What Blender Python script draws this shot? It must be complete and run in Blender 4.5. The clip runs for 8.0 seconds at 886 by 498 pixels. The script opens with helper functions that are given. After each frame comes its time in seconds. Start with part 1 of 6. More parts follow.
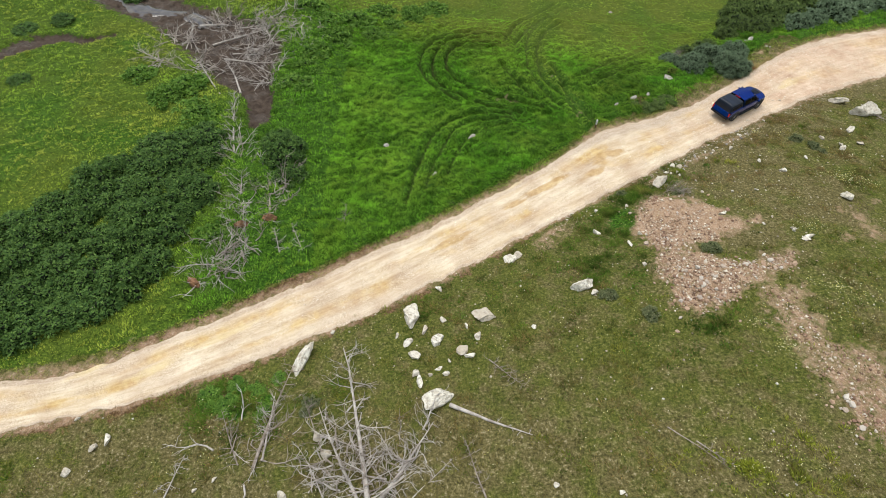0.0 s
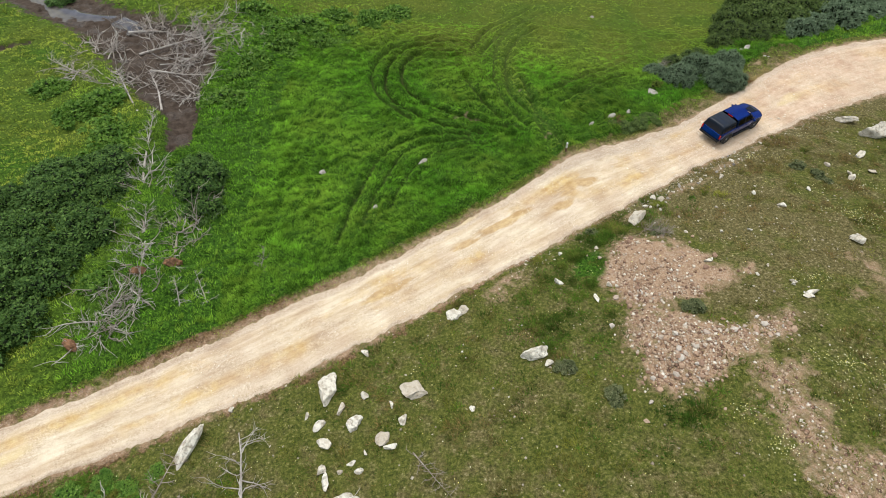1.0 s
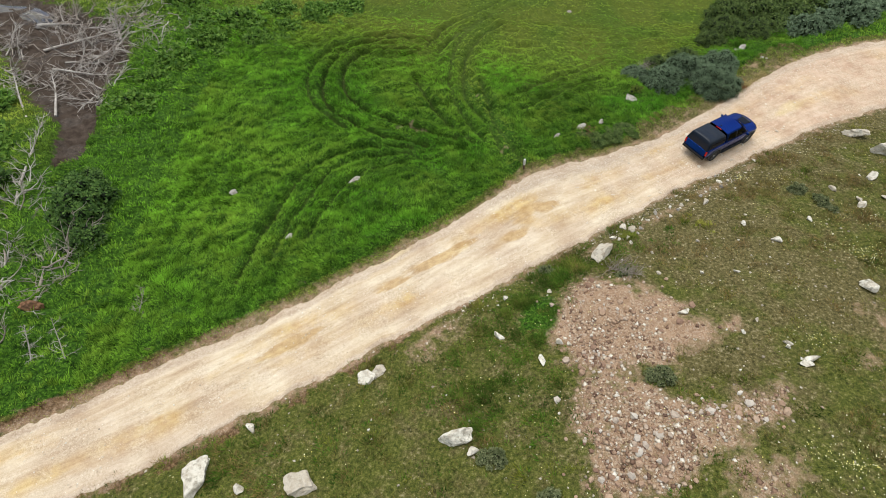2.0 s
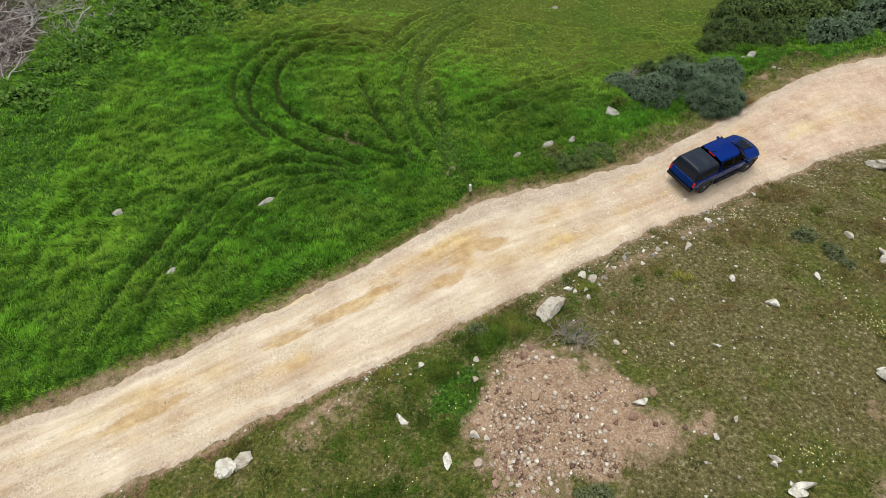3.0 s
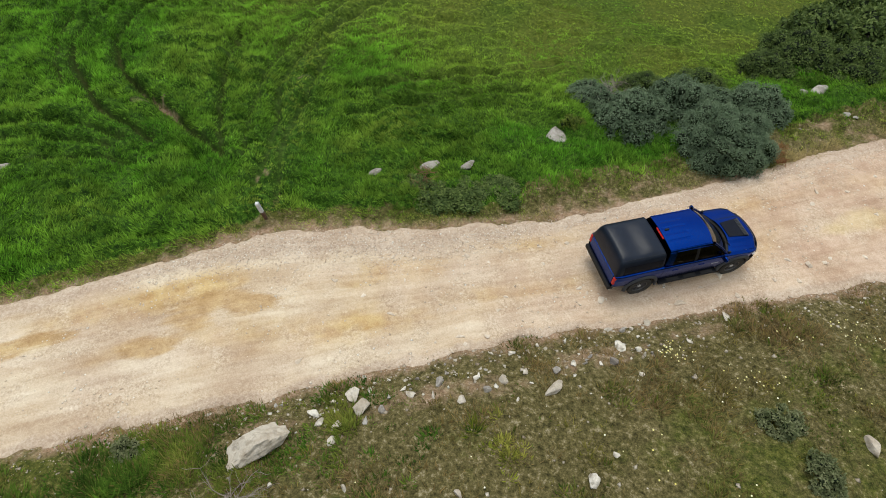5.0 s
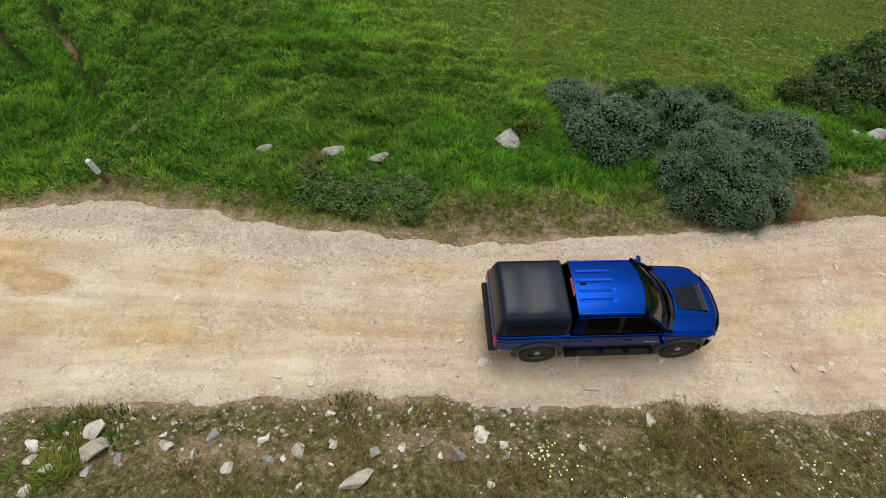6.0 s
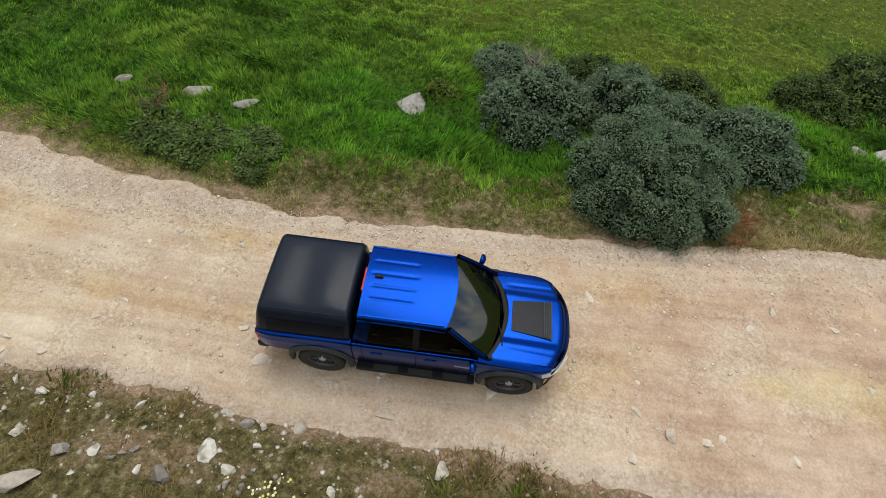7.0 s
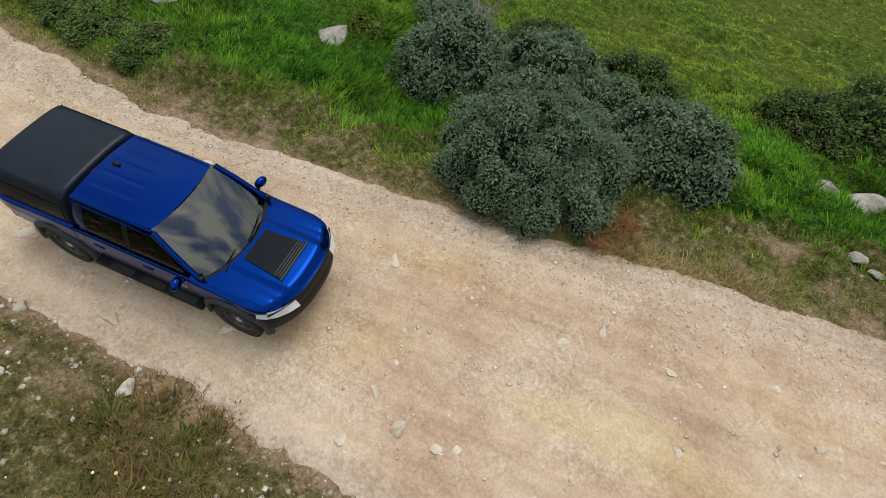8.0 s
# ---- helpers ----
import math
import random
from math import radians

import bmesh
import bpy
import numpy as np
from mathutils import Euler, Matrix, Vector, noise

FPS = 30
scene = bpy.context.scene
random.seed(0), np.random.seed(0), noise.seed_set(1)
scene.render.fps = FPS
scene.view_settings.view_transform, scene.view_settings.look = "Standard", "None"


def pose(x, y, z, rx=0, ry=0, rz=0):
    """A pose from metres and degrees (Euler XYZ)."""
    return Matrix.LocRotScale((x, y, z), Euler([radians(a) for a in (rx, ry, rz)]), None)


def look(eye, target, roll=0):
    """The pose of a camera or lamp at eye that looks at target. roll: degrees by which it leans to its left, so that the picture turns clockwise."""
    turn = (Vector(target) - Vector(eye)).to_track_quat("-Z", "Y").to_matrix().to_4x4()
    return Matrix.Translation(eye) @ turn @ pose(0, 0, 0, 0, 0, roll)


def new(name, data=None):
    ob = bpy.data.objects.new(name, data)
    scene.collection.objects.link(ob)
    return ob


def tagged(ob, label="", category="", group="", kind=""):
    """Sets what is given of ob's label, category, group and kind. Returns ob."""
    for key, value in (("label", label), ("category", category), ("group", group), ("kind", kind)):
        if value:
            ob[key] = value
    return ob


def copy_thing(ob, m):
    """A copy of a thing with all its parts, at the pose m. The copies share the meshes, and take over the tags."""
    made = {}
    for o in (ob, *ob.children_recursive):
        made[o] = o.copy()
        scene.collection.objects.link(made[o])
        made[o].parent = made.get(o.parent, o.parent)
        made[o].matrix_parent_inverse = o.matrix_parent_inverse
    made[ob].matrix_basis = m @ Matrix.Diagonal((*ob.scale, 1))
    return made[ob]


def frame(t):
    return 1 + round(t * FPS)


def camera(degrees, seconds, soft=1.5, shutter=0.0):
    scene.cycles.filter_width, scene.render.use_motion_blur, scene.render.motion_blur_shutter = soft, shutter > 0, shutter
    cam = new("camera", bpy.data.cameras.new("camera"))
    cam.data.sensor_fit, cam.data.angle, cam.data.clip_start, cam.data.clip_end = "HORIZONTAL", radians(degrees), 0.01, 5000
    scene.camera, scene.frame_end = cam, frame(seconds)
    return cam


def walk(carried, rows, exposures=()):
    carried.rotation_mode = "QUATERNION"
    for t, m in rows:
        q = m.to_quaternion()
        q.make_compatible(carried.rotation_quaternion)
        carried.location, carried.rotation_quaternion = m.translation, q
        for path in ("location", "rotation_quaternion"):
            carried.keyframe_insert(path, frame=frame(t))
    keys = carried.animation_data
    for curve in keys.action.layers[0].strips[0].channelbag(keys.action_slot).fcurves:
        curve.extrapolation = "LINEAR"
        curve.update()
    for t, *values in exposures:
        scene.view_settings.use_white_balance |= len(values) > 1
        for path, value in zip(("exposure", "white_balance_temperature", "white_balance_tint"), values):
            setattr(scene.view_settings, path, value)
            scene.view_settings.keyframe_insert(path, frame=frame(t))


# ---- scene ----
cam = camera(79.0, 8.0, 0.95)
PATH = [
    (0, (-0.337, 0.36, 31.891), (-0.32, 1.52, 30.261), 0.7),
    (0.5, (1.789, 3.458, 30.438), (1.802, 4.619, 28.81), 0.6),
    (1, (3.861, 6.388, 28.793), (3.869, 7.548, 27.164), 0.5),
    (1.5, (5.988, 9.107, 26.987), (5.992, 10.266, 25.357), 0.5),
    (2.8, (11.774, 16.195, 22.66), (11.735, 17.33, 21.013), 0.6),
    (3, (12.724, 17.255, 21.967), (12.666, 18.39, 20.321), 0.5),
    (3.5, (15.241, 19.735, 20.301), (15.118, 20.862, 18.654), 0.3),
    (4, (17.779, 22.05, 18.568), (17.587, 23.165, 16.919), 0.1),
    (4.5, (20.301, 24.454, 16.671), (20.027, 25.552, 15.021), -0.1),
    (4.7, (21.22, 25.47, 15.97), (20.915, 26.556, 14.319), -0.2),
    (5.8, (25.432, 30.803, 12.183), (24.925, 31.815, 10.535), 1.3),
    (6, (26.122, 31.619, 11.617), (25.576, 32.615, 9.971), 1.3),
    (6.5, (27.821, 33.484, 10.308), (27.208, 34.437, 8.66), 1.5),
    (7, (29.485, 35.432, 9.193), (28.789, 36.318, 7.54), 1.7),
    (7.5, (31.171, 37.399, 8.367), (30.37, 38.179, 6.709), 1.9),
    (8, (33.045, 39.209, 7.744), (32.148, 39.855, 6.078), 2.0),
]
walk(cam, [(t, look(eye, target, roll)) for t, eye, target, roll in PATH], [(0, 0.60), (3, 0.44), (6, 0.19), (8, 0.10)])

# ---- light ----
SUN_EL, SUN_AZ = 66.0, -18.0
world = bpy.data.worlds.new("sky")
scene.world = world
world.use_nodes = True
wn, wl = world.node_tree.nodes, world.node_tree.links
sky = wn.new("ShaderNodeTexSky")
sky.sky_type, sky.sun_disc = "NISHITA", False
sky.sun_elevation, sky.sun_rotation = radians(SUN_EL), radians(SUN_AZ)
w_co = wn.new("ShaderNodeTexCoord")
w_cl = wn.new("ShaderNodeTexNoise")
w_cl.inputs["Scale"].default_value, w_cl.inputs["Detail"].default_value = 4.5, 8
w_rp = wn.new("ShaderNodeValToRGB")
w_rp.color_ramp.elements[0].position, w_rp.color_ramp.elements[1].position = 0.42, 0.58
w_mx = wn.new("ShaderNodeMix")
w_mx.data_type = "RGBA"
w_mx.inputs[7].default_value = (7.9, 8.15, 7.3, 1)
wl.new(w_co.outputs["Generated"], w_cl.inputs["Vector"])
wl.new(w_cl.outputs["Fac"], w_rp.inputs["Fac"])
wl.new(w_rp.outputs["Color"], w_mx.inputs["Factor"])
wl.new(sky.outputs["Color"], w_mx.inputs[6])
w_up = wn.new("ShaderNodeSeparateXYZ")
w_gr = wn.new("ShaderNodeMapRange")
w_gr.inputs["To Min"].default_value, w_gr.inputs["To Max"].default_value = 0.5, 1.25
w_dm = wn.new("ShaderNodeMix")
w_dm.data_type, w_dm.blend_type = "RGBA", "MULTIPLY"
w_dm.inputs[0].default_value = 1.0
wl.new(w_co.outputs["Generated"], w_up.inputs[0])
wl.new(w_up.outputs[2], w_gr.inputs["Value"])
wl.new(w_mx.outputs[2], w_dm.inputs[6])
wl.new(w_gr.outputs[0], w_dm.inputs[7])
wl.new(w_dm.outputs[2], wn["Background"].inputs["Color"])
wn["Background"].inputs["Strength"].default_value = 0.125

sun = new("sun", bpy.data.lights.new("sun", "SUN"))
sun.data.energy, sun.data.angle, sun.data.color = 1.3, radians(34), (1.0, 0.98, 0.87)
az, el = radians(SUN_AZ), radians(SUN_EL)
sun.matrix_world = look((math.sin(az) * math.cos(el) * 60, math.cos(az) * math.cos(el) * 60, math.sin(el) * 60), (0, 0, 0))

# ---- small helpers ----
rng = np.random.default_rng(7)


def vnoise(x, y, seed=0):
    """Smooth value noise from -1 to 1 over arrays."""
    x, y = np.asarray(x, float), np.asarray(y, float)
    xi, yi = np.floor(x).astype(np.int64), np.floor(y).astype(np.int64)
    fx, fy = x - xi, y - yi
    fx, fy = fx * fx * (3 - 2 * fx), fy * fy * (3 - 2 * fy)

    def at(i, j):
        h = (i * 374761393 + j * 668265263 + seed * 144665) & 0x7FFFFFFF
        h = ((h ^ (h >> 13)) * 1274126177) & 0x7FFFFFFF
        return ((h ^ (h >> 16)) & 0xFFFF) / 32767.5 - 1

    a, b, c, d = at(xi, yi), at(xi + 1, yi), at(xi, yi + 1), at(xi + 1, yi + 1)
    return (a * (1 - fx) + b * fx) * (1 - fy) + (c * (1 - fx) + d * fx) * fy


def fbm(x, y, seed=0, octaves=4):
    total, amp = 0.0, 0.5
    for k in range(octaves):
        total = total + amp * vnoise(np.asarray(x) * 2**k, np.asarray(y) * 2**k, seed + k)
        amp *= 0.5
    return total


def smooth(a, b, v):
    s = np.clip((np.asarray(v, float) - a) / (b - a), 0, 1)
    return s * s * (3 - 2 * s)


def array_mesh(name, verts, faces, material=None, shade=True, attrs=None):
    """A mesh from arrays; faces all have the same number of corners."""
    verts, faces = np.asarray(verts, np.float32), np.asarray(faces, np.int32)
    me = bpy.data.meshes.new(name)
    n = faces.shape[1]
    me.vertices.add(len(verts))
    me.vertices.foreach_set("co", verts.ravel())
    me.loops.add(faces.size)
    me.loops.foreach_set("vertex_index", faces.ravel())
    me.polygons.add(len(faces))
    me.polygons.foreach_set("loop_start", np.arange(0, faces.size, n, dtype=np.int32))
    me.update(calc_edges=True)
    if shade:
        me.polygons.foreach_set("use_smooth", np.ones(len(faces), bool))
    for key, values in (attrs or {}).items():
        values = np.asarray(values, np.float32)
        if values.ndim == 2 and values.shape == verts.shape:
            me.attributes.new(key, "FLOAT_VECTOR", "POINT").data.foreach_set("vector", values.ravel())
        else:
            me.attributes.new(key, "FLOAT", "POINT").data.foreach_set("value", values.ravel())
    if material:
        me.materials.append(material)
    return me


def part(name, data, material, parent, label=""):
    """Links a bmesh or a mesh as one object under a thing or a part."""
    if isinstance(data, bmesh.types.BMesh):
        me = bpy.data.meshes.new(name)
        data.to_mesh(me)
        data.free()
        me.materials.append(material)
    else:
        me = data
        if material and not me.materials:
            me.materials.append(material)
    ob = new(name, me)
    ob.parent = parent
    if label:
        tagged(ob, label)
    return ob


def grid_faces(rows, cols):
    i = np.arange((rows - 1) * (cols - 1))
    a = i // (cols - 1) * cols + i % (cols - 1)
    return np.stack([a, a + 1, a + cols + 1, a + cols], 1)


# ---- materials ----
class Mat:
    """A node material with short ways to add noise, ramps and bump."""

    def __init__(self, name, rough=0.85, metal=0.0, spec=0.4):
        self.m = bpy.data.materials.new(name)
        self.m.use_nodes = True
        self.n, self.l = self.m.node_tree.nodes, self.m.node_tree.links
        self.b = self.n["Principled BSDF"]
        self.b.inputs["Roughness"].default_value = rough
        self.b.inputs["Metallic"].default_value = metal
        self.b.inputs["Specular IOR Level"].default_value = spec
        self._pos = None

    def pos(self):
        if self._pos is None:
            self._pos = self.n.new("ShaderNodeNewGeometry").outputs["Position"]
        return self._pos

    def local(self):
        return self.n.new("ShaderNodeTexCoord").outputs["Object"]

    def noise(self, scale, detail=4, co=None, rough=0.55, stretch=None):
        t = self.n.new("ShaderNodeTexNoise")
        t.inputs["Scale"].default_value, t.inputs["Detail"].default_value = scale, detail
        t.inputs["Roughness"].default_value = rough
        co = co or self.pos()
        if stretch:
            mp = self.n.new("ShaderNodeMapping")
            mp.inputs["Scale"].default_value = stretch
            self.l.new(co, mp.inputs["Vector"])
            co = mp.outputs["Vector"]
        self.l.new(co, t.inputs["Vector"])
        return t.outputs["Fac"]

    def cells(self, scale, co=None, out="Color", smooth_edges=False):
        t = self.n.new("ShaderNodeTexVoronoi")
        t.inputs["Scale"].default_value = scale
        self.l.new(co or self.pos(), t.inputs["Vector"])
        return t.outputs[out]

    def attr(self, name):
        a = self.n.new("ShaderNodeAttribute")
        a.attribute_name = name
        return a.outputs["Fac"]

    def island(self):
        return self.n.new("ShaderNodeNewGeometry").outputs["Random Per Island"]

    def each(self):
        return self.n.new("ShaderNodeObjectInfo").outputs["Random"]

    def ramp(self, fac, *stops):
        r = self.n.new("ShaderNodeValToRGB")
        el = r.color_ramp.elements
        while len(el) < len(stops):
            el.new(0.5)
        for e, (p, c) in zip(el, stops):
            e.position = p
            e.color = (*c, 1) if isinstance(c, tuple) else (c, c, c, 1)
        self.l.new(fac, r.inputs["Fac"])
        return r.outputs["Color"]

    def mix(self, fac, a, b, how="MIX"):
        x = self.n.new("ShaderNodeMix")
        x.data_type, x.blend_type = "RGBA", how
        for slot, v in ((0, fac), (6, a), (7, b)):
            if isinstance(v, (int, float)):
                x.inputs[slot].default_value = v if slot == 0 else (v, v, v, 1)
            elif isinstance(v, tuple):
                x.inputs[slot].default_value = (*v, 1)
            else:
                self.l.new(v, x.inputs[slot])
        return x.outputs[2]

    def math(self, how, a, b=0.0, clamp=False):
        x = self.n.new("ShaderNodeMath")
        x.operation, x.use_clamp = how, clamp
        for slot, v in ((0, a), (1, b)):
            if isinstance(v, (int, float)):
                x.inputs[slot].default_value = v
            else:
                self.l.new(v, x.inputs[slot])
        return x.outputs[0]

    def color(self, c):
        if isinstance(c, tuple):
            self.b.inputs["Base Color"].default_value = (*c, 1)
        else:
            self.l.new(c, self.b.inputs["Base Color"])
        return self

    def rough(self, v):
        self.l.new(v, self.b.inputs["Roughness"])
        return self

    def bump(self, height, strength=0.5, distance=0.02):
        p = self.n.new("ShaderNodeBump")
        p.inputs["Strength"].default_value, p.inputs["Distance"].default_value = strength, distance
        self.l.new(height, p.inputs["Height"])
        self.l.new(p.outputs["Normal"], self.b.inputs["Normal"])
        return self


def ground_material():
    g = Mat("ground_soil_and_turf", 0.95, spec=0.15)
    big, mid, fine = g.noise(0.16, 3), g.noise(2.3, 8, None, 0.66), g.noise(14, 4)
    speck = g.noise(6.5, 8, None, 0.72)
    brown = g.ramp(speck, (0.34, (0.032, 0.027, 0.010)), (0.47, (0.098, 0.083, 0.032)), (0.56, (0.150, 0.122, 0.052)), (0.66, (0.33, 0.28, 0.18)))
    green = g.ramp(speck, (0.34, (0.024, 0.034, 0.006)), (0.48, (0.072, 0.082, 0.016)), (0.58, (0.118, 0.120, 0.026)), (0.68, (0.25, 0.225, 0.10)))
    turf = g.mix(g.ramp(g.math("ADD", g.attr("brown"), g.math("ADD", g.math("SUBTRACT", big, 0.5), g.math("MULTIPLY", g.math("SUBTRACT", g.noise(0.8, 6, None, 0.7), 0.46), 2.6))), (0.05, 0.0), (0.55, 0.95)), green, brown)
    # Dark flecks colour the gaps between blades as both soil and shade.
    lush = g.ramp(speck, (0.36, (0.006, 0.020, 0.002)), (0.50, (0.030, 0.080, 0.006)), (0.66, (0.095, 0.200, 0.018)))
    pasture = g.ramp(speck, (0.34, (0.028, 0.044, 0.005)), (0.50, (0.076, 0.102, 0.012)), (0.66, (0.150, 0.170, 0.028)))
    lush = g.mix(g.attr("pasture"), lush, pasture)
    pebble = g.cells(15.0)
    dirt = g.mix(0.45, g.ramp(mid, (0.3, (0.215, 0.122, 0.068)), (0.7, (0.39, 0.250, 0.155))), g.ramp(pebble, (0.0, (0.20, 0.13, 0.09)), (0.6, (0.40, 0.28, 0.20)), (1.0, (0.62, 0.54, 0.46))))
    mud = g.ramp(mid, (0.3, (0.028, 0.018, 0.013)), (0.7, (0.095, 0.070, 0.056)))
    rag = g.math("MULTIPLY", g.math("SUBTRACT", g.noise(2.0, 8, None, 0.65), 0.5), 1.5)

    def mask(name, low=0.42, high=0.58):
        return g.ramp(g.math("ADD", g.attr(name), rag), (low, 0.0), (high, 1.0))

    c = g.mix(mask("lush"), turf, lush)
    c = g.mix(g.math("MULTIPLY", g.attr("rut"), 0.9), c, g.ramp(mid, (0.35, (0.020, 0.040, 0.006)), (0.75, (0.075, 0.075, 0.025))))
    c = g.mix(mask("bank"), c, g.ramp(speck, (0.34, (0.040, 0.022, 0.010)), (0.5, (0.105, 0.060, 0.028)), (0.66, (0.25, 0.16, 0.09))))
    c = g.mix(mask("dirt", 0.28, 0.72), c, dirt)
    c = g.mix(mask("mud"), c, mud)
    wet = g.math("MULTIPLY", mask("mud"), g.ramp(g.noise(0.7, 4), (0.5, 0.0), (0.6, 1.0)))
    g.rough(g.ramp(wet, (0.0, 0.95), (1.0, 0.22)))
    c = g.mix(0.6, c, g.ramp(g.noise(24, 5, None, 0.65), (0.34, 0.15), (0.66, 0.9)), "SOFT_LIGHT")
    g.color(c).bump(g.math("ADD", speck, g.math("MULTIPLY", fine, 0.4)), 0.8, 0.08)
    return g.m


def road_material():
    g = Mat("pale_dirt_and_gravel", 0.93, spec=0.2)
    co = g.n.new("ShaderNodeCombineXYZ")
    g.l.new(g.attr("along"), co.inputs[0])
    g.l.new(g.attr("across"), co.inputs[1])
    uv = co.outputs[0]
    streak = g.noise(1.0, 5, uv, 0.6, (0.16, 1.1, 1))
    patch = g.noise(0.5, 4, uv, 0.55, (0.32, 0.8, 1))
    mid, fine = g.noise(2.4, 6, None, 0.65), g.noise(22, 3)
    base = g.ramp(streak, (0.30, (0.43, 0.31, 0.20)), (0.44, (0.56, 0.43, 0.30)), (0.58, (0.68, 0.565, 0.43)), (0.72, (0.50, 0.385, 0.28)))
    ochre = g.ramp(mid, (0.3, (0.46, 0.27, 0.10)), (0.7, (0.62, 0.46, 0.22)))
    c = g.mix(g.ramp(g.math("MULTIPLY", g.attr("rut"), g.ramp(patch, (0.44, 0.0), (0.62, 1.0))), (0.1, 0.0), (0.7, 0.85)), base, ochre)
    c = g.mix(g.ramp(g.noise(0.35, 3), (0.42, 0.0), (0.62, 0.5)), c, (0.46, 0.33, 0.25))
    c = g.mix(g.math("MULTIPLY", g.attr("pink"), g.ramp(patch, (0.35, 0.9), (0.7, 0.35))), c, g.ramp(mid, (0.3, (0.43, 0.275, 0.19)), (0.7, (0.60, 0.425, 0.32))))
    rough_patch = g.ramp(g.noise(0.9, 5, None, 0.7), (0.46, 0.0), (0.60, 1.0))
    c = g.mix(g.math("MULTIPLY", rough_patch, 0.45), c, g.ramp(g.noise(11, 6, None, 0.7), (0.34, (0.32, 0.235, 0.17)), (0.5, (0.53, 0.41, 0.30)), (0.64, (0.68, 0.585, 0.47))))
    pink = g.mix(0.5, g.ramp(mid, (0.3, (0.38, 0.255, 0.175)), (0.7, (0.56, 0.425, 0.32))), g.ramp(g.cells(16), (0.0, (0.30, 0.215, 0.16)), (1.0, (0.66, 0.57, 0.48))))
    c = g.mix(g.ramp(g.math("ADD", g.attr("edge"), g.math("MULTIPLY", g.math("SUBTRACT", mid, 0.5), 0.8)), (0.35, 0.0), (0.65, 0.8)), c, pink)
    c = g.mix(g.ramp(g.math("ADD", g.attr("sand"), g.math("MULTIPLY", g.math("SUBTRACT", mid, 0.5), 0.8)), (0.4, 0.0), (0.95, 0.6)), c, (0.66, 0.52, 0.27))
    c = g.mix(g.ramp(g.math("ADD", g.attr("mud"), g.math("MULTIPLY", g.math("SUBTRACT", g.noise(1.6, 6, uv, 0.65, (0.35, 1.6, 1)), 0.5), 2.2)), (0.35, 0.0), (0.75, 0.8)), c, g.ramp(mid, (0.3, (0.36, 0.215, 0.095)), (0.7, (0.52, 0.35, 0.17))))
    speck = g.ramp(g.cells(9.0, None, "Distance"), (0.10, 1.0), (0.26, 0.0))
    c = g.mix(g.math("MULTIPLY", speck, g.ramp(g.noise(1.1, 2), (0.5, 0.0), (0.7, 0.35))), c, (0.70, 0.62, 0.51))
    drag = g.noise(1.6, 6, uv, 0.62, (0.22, 2.2, 1))
    c = g.mix(0.34, c, g.ramp(drag, (0.34, 0.22), (0.66, 0.80)), "SOFT_LIGHT")
    c = g.mix(0.4, c, g.ramp(g.noise(0.55, 5, None, 0.6), (0.36, 0.26), (0.64, 0.74)), "SOFT_LIGHT")
    c = g.mix(0.22, c, g.ramp(g.noise(5.5, 7, None, 0.72), (0.34, 0.2), (0.66, 0.82)), "SOFT_LIGHT")
    c = g.mix(0.4, c, g.ramp(fine, (0.3, 0.3), (0.7, 0.75)), "SOFT_LIGHT")
    g.color(c).bump(g.math("ADD", g.noise(5.5, 7, None, 0.72), g.math("MULTIPLY", fine, 0.5)), 0.45, 0.04)
    return g.m


def thin_leaf(g, c, share, soft=0.6, sward=False):
    """Colour for a thin curved blade or leaf, through which some light shows; blades bend with the sward that they grow in."""
    g.color(c)
    glow = g.n.new("ShaderNodeBsdfTranslucent")
    turn = g.n.new("ShaderNodeMix")
    turn.data_type = "VECTOR"
    turn.inputs[0].default_value = soft
    turn.inputs[5].default_value = (0, 0, 1)
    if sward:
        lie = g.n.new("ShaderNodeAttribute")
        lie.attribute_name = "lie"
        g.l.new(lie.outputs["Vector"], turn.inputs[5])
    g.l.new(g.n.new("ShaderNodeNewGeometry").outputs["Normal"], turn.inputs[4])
    even = g.n.new("ShaderNodeVectorMath")
    even.operation = "NORMALIZE"
    g.l.new(turn.outputs[1], even.inputs[0])
    g.l.new(even.outputs[0], g.b.inputs["Normal"])
    if isinstance(c, tuple):
        glow.inputs["Color"].default_value = (*c, 1)
    else:
        g.l.new(c, glow.inputs["Color"])
    blend = g.n.new("ShaderNodeMixShader")
    blend.inputs[0].default_value = share
    g.l.new(g.b.outputs[0], blend.inputs[1])
    g.l.new(glow.outputs[0], blend.inputs[2])
    g.l.new(blend.outputs[0], g.n["Material Output"].inputs["Surface"])
    return g.m


